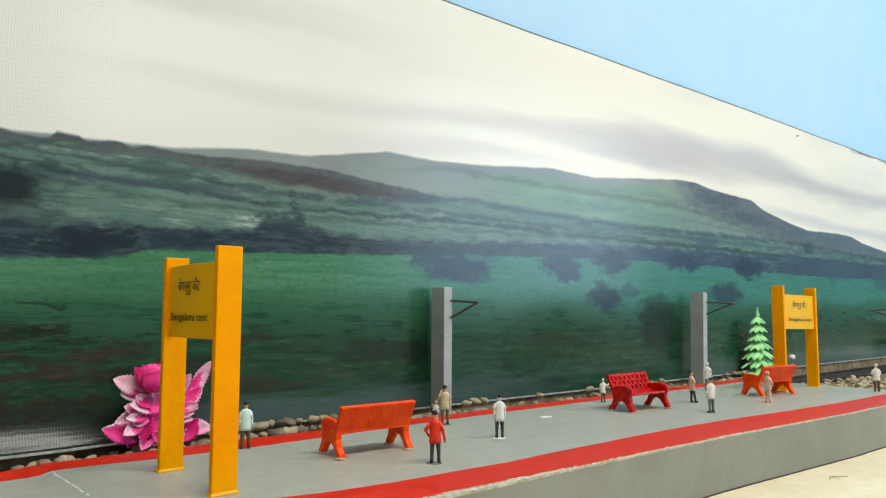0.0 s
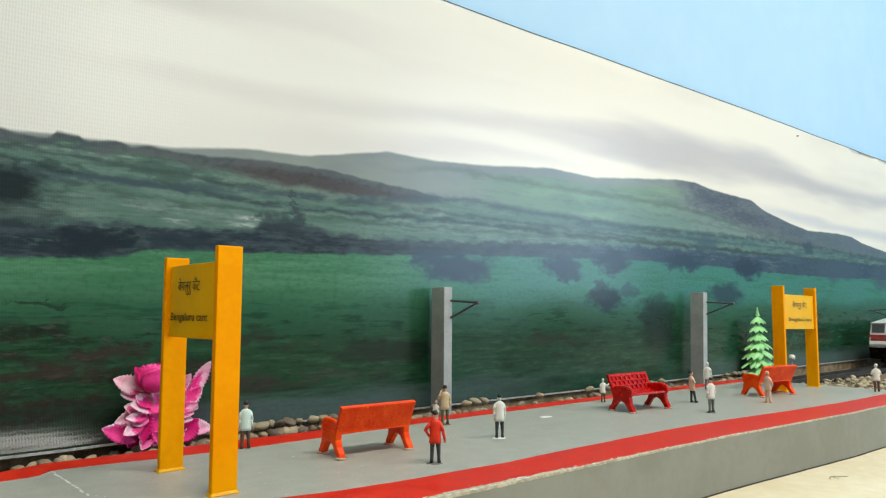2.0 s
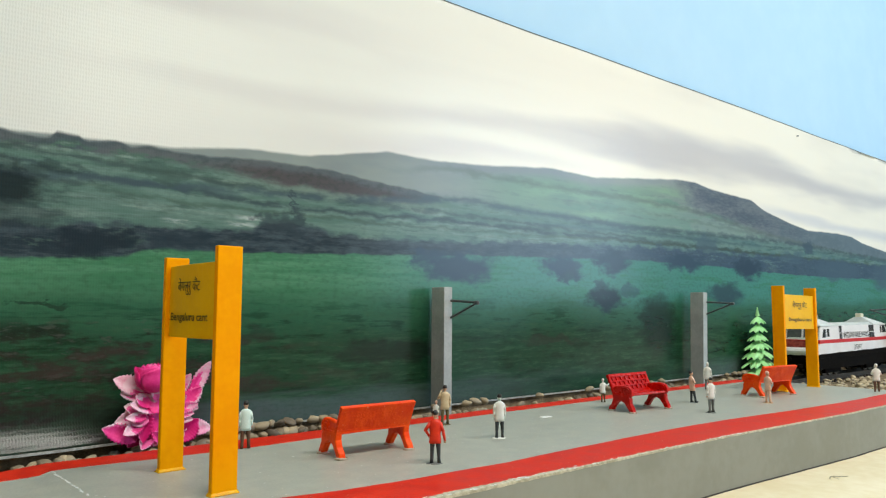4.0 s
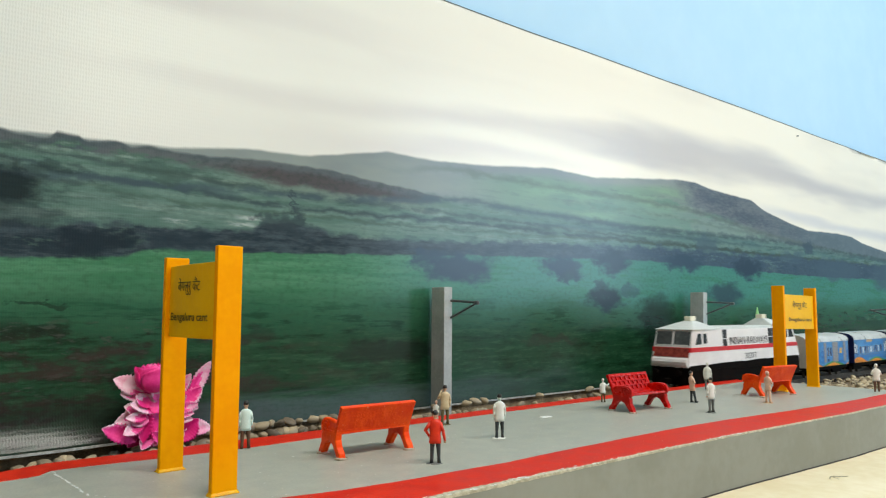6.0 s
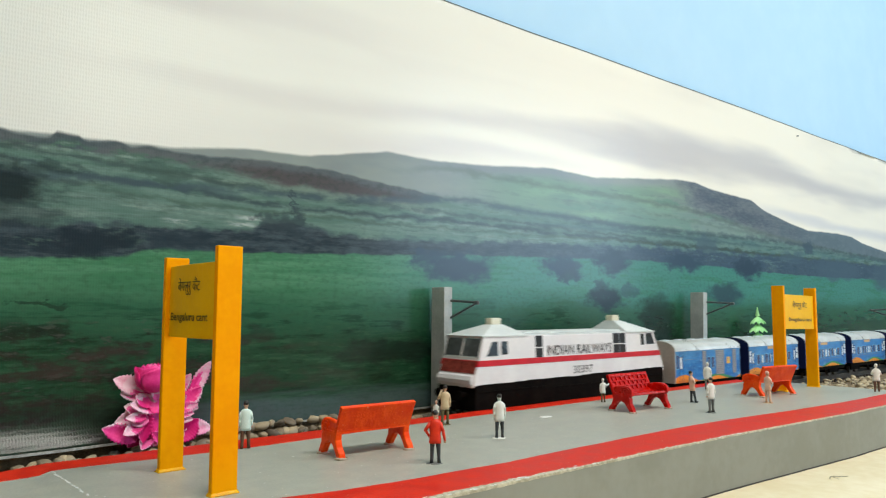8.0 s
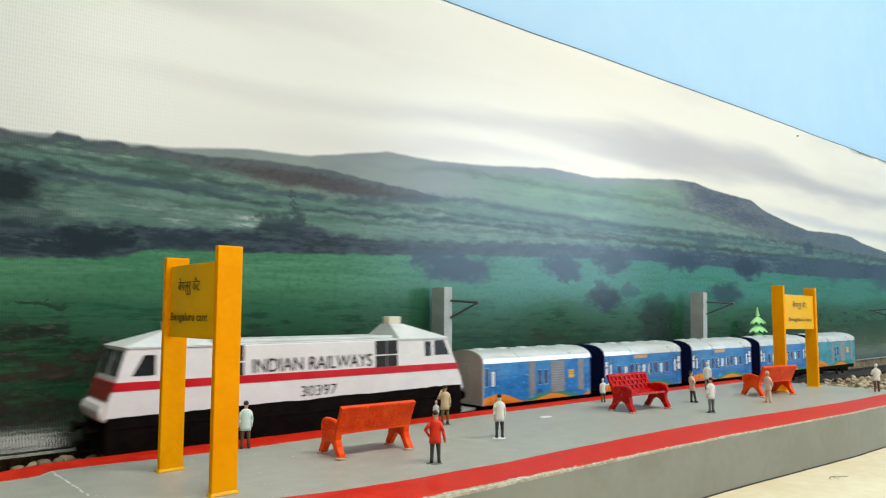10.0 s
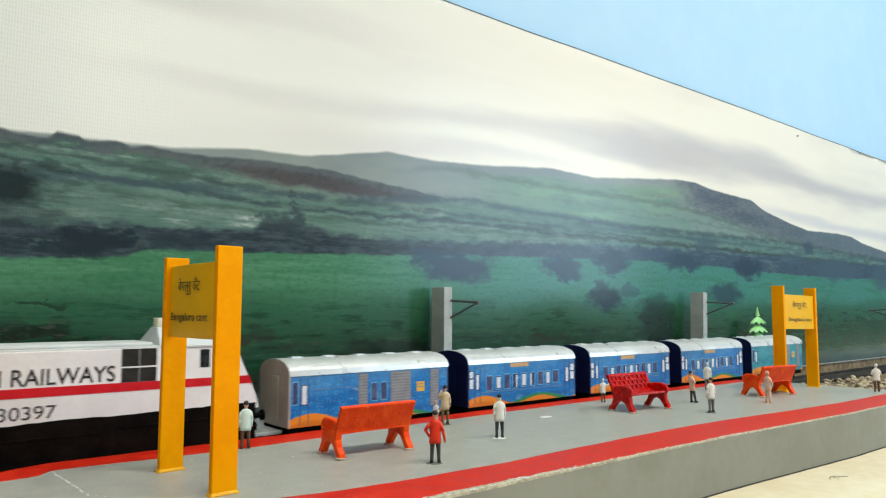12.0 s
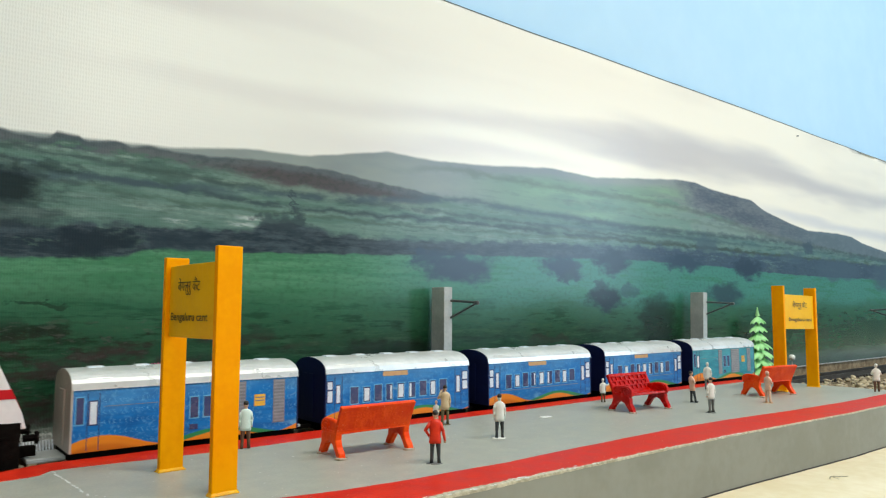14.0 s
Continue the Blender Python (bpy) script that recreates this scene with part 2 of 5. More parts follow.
    field = p.mix(field, "1a201b", (tufts * 0.5 + patch * 0.5).step(0.48, 0.56) * z.step(0.058, 0.048) * x.step(0.2, 0.12) * 0.85)
    field = p.mix(field, "4b544b", (tufts * 0.5 + fine * 0.5).step(0.53, 0.62) * z.step(0.06, 0.048) * z.step(0.01, 0.022) * x.step(0.2, 0.08) * 0.6)
    field = p.mix(field, "3f3230", (patch * 0.7 + tufts * 0.3).step(0.47, 0.6) * z.step(0.05, 0.036) * x.step(0.3, 0.12) * 0.65)
    field = p.mix(field, "25211f", z.step(0.022, 0.01) * x.step(0.2, 0.08) * 0.7)
    field = p.mix(field, "5b6a6c", (z + (streak - 0.5) * 0.02).step(0.016, 0.004) * 0.7 * x.step(0.1, 0.15) * x.step(0.5, 0.25))
    field = p.mix(field, "6d7d80", (z + (streak - 0.5) * 0.01).step(0.018, 0.002) * 0.55 * x.step(0.5, 0.7))
    field = p.mix(field, "2b4a3a", (grain.step(0.45, 0.68)) * 0.25)
    col = p.mix(col, field, mf)
    # bushes and trees that stand before the hedges; the blue ones carry painted haze
    rag = p.noise(1.0, 3.5, 0.55, at=p.vec(x * 58.0, 2.0, z * 110.0))
    bx = x + (leafy - 0.5) * 0.045 + (grain - 0.5) * 0.012
    bz = z + (rag - 0.5) * 0.022 + (fine - 0.5) * 0.004

    def tree(cx, cz, rx, rz, color, strength):
        a, b = (bx - cx) * (1 / rx), (bz - cz) * (1 / rz)
        hole = (grain * 0.3 + rag * 0.7).step(0.12, 0.42)
        return p.mix(col, color, (a * a + b * b).step(1.45, 0.2) * hole * strength)
    for cx, cz, rx, rz, color, strength in (
            (.03, .113, .034, .012, "20292d", .95), (.06, .124, .012, .004, "2b3a3c", .6), (.04, .101, .03, .005, "2a363c", .6), (.078, .0915, .022, .0065, "232e36", .95), (.12, .0945, .02, .005, "2a3740", .7), (.11, .128, .018, .003, "405550", .6),
            (.183, .109, .009, .007, "344148", .8), (.181, .117, .0014, .009, "3b4950", .75), (.168, .106, .010, .005, "344148", .7),
            (.304, .0875, .036, .0115, "2f4356", 1.0), (.275, .094, .012, .005, "2f4356", .9), (.41, .0915, .026, .009, "2f465a", 1.0), (.42, .084, .015, .006, "2f4656", .9), (.474, .0985, .026, .011, "2c4254", 1.0),
            (.579, .1025, .034, .0085, "30475a", 1.0), (.699, .101, .03, .011, "2c4052", 1.0), (.463, .068, .023, .0115, "1c343e", 1.0), (.455, .08, .009, .005, "2b4650", .75),
            (.495, .074, .012, .006, "2c4852", .65), (.652, .074, .036, .012, "2a4450", .9), (.84, .131, .016, .008, "3d5160", .85), (.92, .108, .07, .014, "42596a", .85), (1.08, .103, .06, .02, "42596a", .8),
            (.62, .122, .022, .009, "465c69", .75), (.80, .117, .03, .008, "435a6b", .7), (.535, .045, .03, .028, "0d1f18", .8), (.25, .033, .045, .008, "1c2521", .7), (.4, .036, .03, .004, "2b3029", .6), (.055, .0605, .012, .0014, "22382c", .8)):
        col = tree(cx, cz, rx, rz, color, strength)
    # the cloth's weave: upright threads in rows
    weave = p.noise(1.0, 2.0, 0.5, at=p.vec(x * 1300.0, 0.0, z * 420.0))
    rows = (z * 2900.0 + (fine - 0.5) * 2.0).op("SINE")
    thread = (x * 5200.0 + rows * 0.8 + (grain - 0.5) * 2.0).op("SINE") * 0.5 + rows * 0.25 + (weave - 0.5) * 1.6
    worn = x.step(0.17, 0.04) * 0.08
    col = p.mix(col, "101414", thread.step(0.0, 0.7) * worn)
    return p.done(col, rough=weave * 0.1 + 0.15, spec=0.26, bump=thread * x.step(0.17, 0.06) * 0.5 + streak * 0.15, depth=0.00006)


def livery(name, base, light, dark, written):
    """The coach's printed side: blue with rows of pale loops and lines, a green hill and an orange wave along the foot."""
    p = Paint(name)
    x, z = p.x, p.z
    s = p.noise(1.0, 4.0, 0.6, at=p.vec(x * 60.0, 0.0, z * 260.0))
    f = p.noise(1.0, 3.0, 0.7, at=p.vec(x * 420.0, 2.0, z * 420.0))
    big = p.noise(1.0, 3.0, 0.5, at=p.vec(x * 45.0, 9.0, z * 60.0))
    col = p.mix(base, dark, s.step(0.42, 0.65))
    col = p.mix(col, light, (z + (big - 0.5) * 0.02).step(0.026, 0.035) * 0.22)
    # rows of upright strokes and loops, as handwriting seen from afar
    lines = (z * 1500.0 + (big - 0.5) * 3.0).op("SINE").step(-0.1, 0.6)
    stroke = (x * 1500.0 + (f - 0.5) * 6.0 + (z * 1500.0).op("SINE") * 1.2).op("SINE").op("ABSOLUTE").step(0.28, 0.05)
    col = p.mix(col, light, stroke * lines * big.step(0.36, 0.5) * written)
    col = p.mix(col, light, f.step(0.52, 0.68) * 0.3)
    drawn = (z - 0.0265 - (big - 0.5) * 0.018).op("ABSOLUTE")
    col = p.mix(col, "a9cfe2", drawn.step(0.0007, 0.0001) * s.step(0.45, 0.6) * 0.4)
    col = p.mix(col, light, (s * 0.5 + big * 0.5).step(0.52, 0.6) * z.step(0.018, 0.014) * 0.5)
    w1 = (x * 130.0).op("SINE") * 0.0022 + (x * 57.0 + 1.0).op("SINE") * 0.0015 + 0.0132
    w2 = (x * 88.0 + 2.6).op("SINE") * 0.0026 + 0.0128
    col = p.mix(col, "2f8a55", (w2 - z).step(-0.0002, 0.0003))
    col = p.mix(col, "e08a22", (w1 - z + (f - 0.5) * 0.0006).step(-0.0002, 0.0003))
    col = p.mix(col, "c06a1c", (w1 - z + (s - 0.5) * 0.002).step(0.0022, 0.0042) * 0.7)
    return p.done(col, rough=s * 0.2 + 0.22, spec=0.3, bump=f, depth=0.00003)


BANNER = banner_print()
HEM = plain("banner_hem", "9a9c9a", "c4c6c2", 0.35, scale=300.0, depth=0.0002)
WALL_BLUE = plain("blue_wall_paint", "b4d8f4", "bcdef7", 0.7, scale=4.0, depth=0.0002, spec=0.2)
# grey kept dark so the unseen walls reflect little haze in the banner
WALL_PALE = plain("unseen_wall_grey", "7d8080", "8a8c8a", 0.8, scale=9.0, spec=0.2)
CEILING = plain("ceiling_paint", "e6e6e2", "efeeea", 0.8, scale=9.0)
TABLE = plain("cream_board", "dfd0aa", "eadfc2", 0.6, scale=25.0, depth=0.0002, spec=0.2)
DIRT = plain("brown_dirt", "6e5f4c", "9a8a70", 0.9, scale=140.0, depth=0.0012, spec=0.1)
GREY = flecked("grey_platform_paint", "9ea096", "acada1", "d2d2cb", 0.4, 0.3, 0.73, 700.0)
# the platform body's grey, darker than the deck's
SIDE_GREY = plain("darker_side_grey", "86867b", "909086", 0.55, scale=30.0, depth=0.00015, spec=0.2)
RED = flecked("red_stripe_paint", "c62010", "d83018", "e3cfc4", 0.42, 0.2, 0.755, 1100.0)
CHIPPED = plain("chipped_filler", "cdc5ae", "9d967f", 0.8, scale=500.0, depth=0.0004)
WHITE_LINE = plain("white_filler", "c9cbc8", "dcdcd8", 0.8, scale=500.0, depth=0.0003)
SIGN = plain("orange_yellow_enamel", "f09a00", "f7a400", 0.4, scale=70.0, depth=0.00012, spec=0.05)
SIGN_FOOT = plain("puddled_yellow_paint", "e39e00", "efb204", 0.3, scale=220.0, depth=0.0004, spec=0.3)
BOARD = plain("yellow_board_enamel", "e9b000", "f0ba04", 0.35, scale=90.0, depth=0.0001, spec=0.2)
INK = plain("black_lettering", "2a2312", "3a3018", 0.5)
BENCH_ORANGE = flecked("orange_red_paint", "ea3a00", "fb5608", "f0b8a0", 0.35, 0.2, 0.735, 900.0)
BENCH_RED = plain("deep_red_paint", "b00600", "cc1406", 0.25, scale=220.0, depth=0.0003, spec=0.35)
GLUE = plain("glue_blob", "8f7f6e", "c0ae98", 0.3, scale=300.0)
# dark base disc, with the shadow at a figure's feet put into its colour
BASE_SHADE = plain("shaded_figure_base", "4e5150", "787b78", 0.35, scale=300.0)
POLE = plain("grey_mast_paint", "a2a7a6", "b6bbb9", 0.45, scale=80.0)
BRACKET = plain("dark_bracket", "454c4e", "5c6465", 0.4)
WHITE = plain("white_card", "dfdbdc", "e8e5e5", 0.5, scale=60.0, depth=0.00012, spec=0.25)
LOCO_ROOF = plain("pale_grey_card", "c8cdcc", "d8dcda", 0.5, scale=60.0)
LOCO_RED = plain("red_band", "c00c1c", "d01a28", 0.4, scale=150.0, spec=0.3)
BLACK = plain("black_underframe", "0a0807", "171310", 0.75, scale=120.0, depth=0.0004, spec=0.04)
GLASS = plain("dark_window_film", "141618", "24272a", 0.25, scale=60.0, spec=0.3)
GLASS_FRONT = plain("grey_windscreen", "45484a", "5c5f60", 0.25, scale=60.0, spec=0.3)
NOSE = plain("worn_red_nose", "641c18", "a04a3e", 0.55, scale=260.0, depth=0.0004, spec=0.2)
LOUVRE = plain("dark_louvre", "201e1d", "2e2c2a", 0.5, spec=0.2)
BOX = plain("cream_roof_box", "d4cfb8", "e2dec9", 0.5)
GREY_TEXT = plain("grey_lettering", "2f2d30", "3d3b3e", 0.5, spec=0.2)
BLUE_SIDE = livery("blue_livery", "1274be", "7cc0e4", "0a5ea6", 0.22)
VAN_SIDE = livery("blue_van_livery", "1274be", "7cc0e4", "0a5ea6", 0.55)
TEAL_SIDE = livery("teal_livery", "2490a4", "6cbcc8", "1a7890", 0.35)
SILVER = plain("silver_roof", "d4d7d5", "e4e6e4", 0.3, metal=0.3, scale=40.0)
TIN = plain("brownish_tin_end", "aea79c", "c2bcb0", 0.35, metal=0.2, scale=60.0)
NAVY = plain("navy_end", "0d1642", "13204f", 0.5, scale=80.0, spec=0.25)
CURTAIN = plain("white_window", "cfdbe6", "e2e9ee", 0.3, scale=200.0)
FRAME = plain("pale_blue_window_edge", "4f9fd0", "74b6dc", 0.4, scale=200.0)
PANE = plain("dark_window", "34406c", "47496c", 0.25, scale=200.0)
SHUTTER = plain("grey_shutter", "77787f", "8d8c90", 0.45, scale=200.0)
SLAT = plain("shutter_slat_grey", "8b8c92", "9b9a9c", 0.45, scale=200.0)
PLATE = plain("destination_plate", "c79a68", "d3ab7c", 0.5, scale=300.0)
YELLOW = plain("yellow_plate", "e0a524", "e9b53a", 0.5)
PINK = plain("pink_petal", "e41c7c", "f84a9c", 0.45, scale=90.0, spec=0.3)
PALE_PINK = plain("pale_pink_leaf", "f090b8", "f6d6e2", 0.5, scale=110.0, spec=0.3)
PINE = plain("pale_green_plastic", "8fd684", "aee6a0", 0.5, scale=120.0, spec=0.3)
PETAL_SHADES = [PINK, plain("light_pink_petal", "f4489c", "fc7cb8", 0.5, scale=90.0, spec=0.3), plain("deep_pink_petal", "d8106c", "ec2c88", 0.45, scale=90.0, spec=0.3)]
STEEL = plain("rail_steel", "4a4642", "6b655f", 0.35, metal=0.7, scale=200.0)
SLEEPER = plain("dark_sleeper", "2b2622", "3b342e", 0.8, scale=200.0)
PAPER = plain("white_paper", "e4e4de", "f0f0ec", 0.7)
SKINS = plain("figure_skin", "c79a7a", "d8ae90", 0.5)
HAIR = plain("figure_black", "15130f", "26221c", 0.5)
SHIRT_WHITE = plain("white_figure_paint", "dfe0d6", "ebebe4", 0.5, scale=300.0)
SHIRT_MINT = plain("pale_mint_figure_paint", "cfe3da", "dcece4", 0.5, scale=300.0)
SHIRT_TAN = plain("tan_figure_paint", "c9b089", "d8c29d", 0.5, scale=300.0)
SHIRT_RED = plain("red_figure_paint", "d82806", "e83c0e", 0.5, scale=300.0)
SHIRT_PINK = plain("bare_plastic_figure", "dcae93", "e7c0a8", 0.5, scale=300.0)
TROUSER_DARK = plain("charcoal_trousers", "2d3133", "3c4143", 0.6, scale=300.0)
TROUSER_GREY = plain("grey_trousers", "6b6e6a", "7b7e79", 0.6, scale=300.0)
TROUSER_OLIVE = plain("olive_trousers", "5d5330", "6e6340", 0.6, scale=300.0)
TROUSER_BROWN = plain("brown_trousers", "5a3f2c", "6c4c37", 0.6, scale=300.0)


def stone_paint(name, dark, light):
    p = Paint(name)
    r = p.random()
    n, s = p.noise(260.0, 4.0), p.noise(1400.0, 2.0)
    col = p.mix(dark, light, r)
    col = p.mix(col, "958c7e", n.step(0.45, 0.65) * 0.6)
    return p.done(col, rough=0.75, bump=n * 0.6 + s * 0.4, depth=0.0005)


ROCK = stone_paint("river_stone", "62574a", "b3a284")
PALE_ROCK = stone_paint("pale_gravel", "9c8d72", "cdbd9c")


# ---- mesh helpers (all in millimetres; part() turns them into metres) ----
def V(x, y, z):
    return Vector((x, y, z))


def mm(x, y, z, rx=0, ry=0, rz=0):
    return pose(x / 1000, y / 1000, z / 1000, rx, ry, rz)


def box(bm, x0, x1, y0, y1, z0, z1, bevel=0.0, slot=0):
    vs = [bm.verts.new((x, y, z)) for z in (z0, z1) for x, y in ((x0, y0), (x1, y0), (x1, y1), (x0, y1))]
    fs = [bm.faces.new([vs[i] for i in f]) for f in ((3, 2, 1, 0), (4, 5, 6, 7), (0, 1, 5, 4), (1, 2, 6, 5), (2, 3, 7, 6), (3, 0, 4, 7))]
    for f in fs:
        f.material_index = slot
    if bevel:
        edges = list({e for f in fs for e in f.edges})
        bmesh.ops.bevel(bm, geom=edges, offset=bevel, segments=2, profile=0.6, affect="EDGES")


def loft(bm, rings, slot=0, cap=True, closed=True):
    """Skin a row of rings with the same number of points each."""
    rows = [[bm.verts.new(p) for p in r] for r in rings]
    n = len(rows[0])
    for a, b in zip(rows, rows[1:]):
        for i in range(n if closed else n - 1):
            j = (i + 1) % n
            bm.faces.new((a[i], a[j], b[j], b[i])).material_index = slot
    if cap:
        bm.faces.new(rows[0][::-1]).material_index = slot
        bm.faces.new(rows[-1]).material_index = slot


def ring(c, rx, ry, n=10, up=(0, 0, 1)):
    """A ring of points about c, across the direction up."""
    q = Vector(up).normalized().to_track_quat("Z", "Y")
    return [Vector(c) + q @ Vector((rx * math.cos(2 * math.pi * i / n), ry * math.sin(2 * math.pi * i / n), 0)) for i in range(n)]


def rod(bm, a, b, ra, rb=None, n=8, slot=0):
    d = Vector(b) - Vector(a)
    loft(bm, [ring(a, ra, ra, n, d), ring(b, ra if rb is None else rb, ra if rb is None else rb, n, d)], slot)


def ball(bm, c, rx, ry, rz, slot=0, n=10, rings=6):
    out = []
    for k in range(1, rings):
        a = math.pi * k / rings
        out.append([Vector(c) + Vector((rx * math.sin(a) * math.cos(2 * math.pi * i / n), ry * math.sin(a) * math.sin(2 * math.pi * i / n), -rz * math.cos(a))) for i in range(n)])
    loft(bm, out, slot)


def prism(bm, outline, axis, d0, d1, slot=0):
    """An outline of (a, b) pairs pushed from d0 to d1 along x or y (a, b then are y, z or x, z) or z (x, y)."""
    make = {"x": lambda a, b, d: (d, a, b), "y": lambda a, b, d: (a, d, b), "z": lambda a, b, d: (a, b, d)}[axis]
    loft(bm, [[make(a, b, d) for a, b in outline] for d in (d0, d1)], slot)


def slab(bm, quad, u0, u1, v0, v1, proud=0.15, back=0.3, taper=(0.0, 0.0)):
    """A thin plate on a four-cornered face (corners: low left, low right, high right, high left, seen from outside)."""
    a, b, c, d = (Vector(q) for q in quad)
    n = (b - a).cross(d - a).normalized()

    def at(u, v):
        return (a * (1 - u) + b * u) * (1 - v) + (d * (1 - u) + c * u) * v
    pts = [at(u0, v0), at(u1, v0), at(u1 - taper[1], v1), at(u0 + taper[0], v1)]
    loft(bm, [[q - n * back for q in pts], [q + n * proud for q in pts]])


def part(name, bm, material, parent, label="", smooth=False, bevel=0.0):
    """Links a bmesh as one mesh object under a thing or a part."""
    bmesh.ops.recalc_face_normals(bm, faces=bm.faces)
    bm.transform(Matrix.Scale(0.001, 4))
    me = bpy.data.meshes.new(name)
    bm.to_mesh(me)
    bm.free()
    for m in material if isinstance(material, (list, tuple)) else [material]:
        me.materials.append(m)
    if smooth:
        me.polygons.foreach_set("use_smooth", [True] * len(me.polygons))
    ob = new(name, me)
    ob.parent = parent
    if bevel:
        mod = ob.modifiers.new("bevel", "BEVEL")
        mod.width, mod.segments, mod.limit_method = bevel / 1000, 2, "ANGLE"
    if label:
        ob["label"] = label
    return ob


def thing(name, m, label, category, group="", kind=""):
    ob = new(name)
    ob.empty_display_size = 0.01
    ob.matrix_basis = m
    return tagged(ob, label, category, group, kind)


def lettering(body, width, height, material, parent, m, bold=0.0, name="lettering"):
    """Words as a thin mesh, fitted into width by height millimetres; m places its lower left corner."""
    cu = bpy.data.curves.new(name, "FONT")
    cu.body, cu.offset = body, bold
    ob = new(name, cu)
    me = bpy.data.meshes.new_from_object(ob.evaluated_get(bpy.context.evaluated_depsgraph_get()))
    bpy.data.objects.remove(ob)
    co = np.empty(len(me.vertices) * 3)
    me.vertices.foreach_get("co", co)
    co = co.reshape(-1, 3)
    lo, hi = co.min(0), co.max(0)
    size = np.maximum(hi - lo, 1e-6)
    co = (co - lo) / size * np.array([width, height, 0.0]) * 0.001
    me.vertices.foreach_set("co", co.ravel())
    me.materials.clear()
    me.materials.append(material)
    ob = new(name, me)
    ob.parent = parent
    ob.matrix_basis = m
    return ob


# ---- the place ----
def structure(name, m=None, label="", category=""):
    return thing(name, m or Matrix.Identity(4), label, category, kind="structure")


def single(name, bm, material, label, category, kind="structure", bevel=0.0, m=None):
    ob = part(name, bm, material, None, bevel=bevel)
    if m is not None:
        ob.matrix_basis = m
    return tagged(ob, label, category, kind=kind)


TRACK_Y, RAIL_Z, BASE_Z, TABLE_Z, BANNER_Y = 320.0, -8.0, -13.5, -24.5, 360.0


def build_room():
    bm = bmesh.new(); box(bm, -1600, 3400, 368, 400, -900, 1500)
    single("wall_back", bm, WALL_BLUE, "light blue painted wall behind the banner", "wall")
    # side and front walls, ceiling and floor are unseen, added to enclose the light
    bm = bmesh.new(); box(bm, -1632, -1600, -1700, 368, -900, 1500)
    single("wall_west", bm, WALL_PALE, "unseen grey side wall added to enclose the room's light", "wall")
    bm = bmesh.new(); box(bm, 3400, 3432, -1700, 368, -900, 1500)
    single("wall_east", bm, WALL_PALE, "unseen grey side wall added to enclose the room's light", "wall")
    bm = bmesh.new()
    box(bm, -1600, 1390, -1700, -1660, -900, 1500)
    box(bm, 3310, 3400, -1700, -1660, -900, 1500)
    box(bm, 1390, 3310, -1700, -1660, -900, 110)
    box(bm, 1390, 3310, -1700, -1660, 1230, 1500)
    single("wall_front", bm, WALL_PALE, "unseen grey wall with a wide window opening, added to enclose the light", "wall")
    bm = bmesh.new(); box(bm, -1632, 3432, -1700, 400, 1500, 1530)
    single("ceiling", bm, CEILING, "unseen white ceiling added to enclose and bounce the light", "ceiling")
    bm = bmesh.new(); box(bm, -1632, 3432, -1700, 400, -930, -900)
    single("floor", bm, TABLE, "unseen cream floor added under the layout table", "floor")
    # unseen housing added to go with the overhead fill light
    lamp = thing("added_ceiling_fixture", mm(350, -550, 1500), "unseen long white ceiling fixture added for overhead fill light", "lamp")
    bm = bmesh.new(); box(bm, -780, 780, -270, 270, -40, 0, bevel=6)
    part("housing", bm, CEILING, lamp)
    # layout: the table in front and the raised bed behind the platform
    bm = bmesh.new(); box(bm, -900, 2600, -500, 366, -60, TABLE_Z, bevel=2)
    for x in (-860, 860, 2500):
        for y in (-460, 330):
            box(bm, x, x + 60, y - 30, y + 30, -900, -60, bevel=2)
    single("table", bm, TABLE, "cream painted board that carries the model layout", "table")
    w = structure("window_1", mm(2350, -1680, 670), "pale painted window frame in the opening", "window")
    for x0, x1, z0, z1 in ((-960, -900, -560, 560), (900, 960, -560, 560), (-900, 900, -560, -500), (-900, 900, 500, 560), (-25, 25, -500, 500)):
        bm = bmesh.new(); box(bm, x0, x1, -15, 15, z0, z1, bevel=3)
        part("window_frame", bm, CEILING, w)
    bm = bmesh.new()
    nx, ny = 260, 10
    grid = [[bm.verts.new((-300 + 2300 * i / nx, 296 + 70 * j / ny, BASE_Z + 2.2 * noise.noise((i * .55, j * .8, 0)))) for j in range(ny + 1)] for i in range(nx + 1)]
    for i in range(nx):
        for j in range(ny):
            bm.faces.new((grid[i][j], grid[i + 1][j], grid[i + 1][j + 1], grid[i][j + 1]))
    single("track_bed", bm, DIRT, "brown dirt bed under the model track", "ground")
    # added filler that hides the blue wall under the hem, coloured as the dirt
    bm = bmesh.new(); box(bm, -400, 2000, 361.5, 367, TABLE_Z, -2)
    single("backing_strip", bm, DIRT, "dirt-brown strip added to hide the wall below the banner's foot", "wooden strip")
    bm = bmesh.new()
    nx, ny = 60, 20
    grid = [[bm.verts.new((570 + 640 * i / nx, 206 + 92 * j / ny, BASE_Z - (9.5 if j == 0 else 0) + 3.0 * noise.noise((i * .5, j * .5, 4)))) for j in range(ny + 1)] for i in range(nx + 1)]
    for i in range(nx):
        for j in range(ny):
            bm.faces.new((grid[i][j], grid[i + 1][j], grid[i + 1][j + 1], grid[i][j + 1]))
    single("dirt_mound", bm, DIRT, "brown dirt ground past the platform end", "ground")


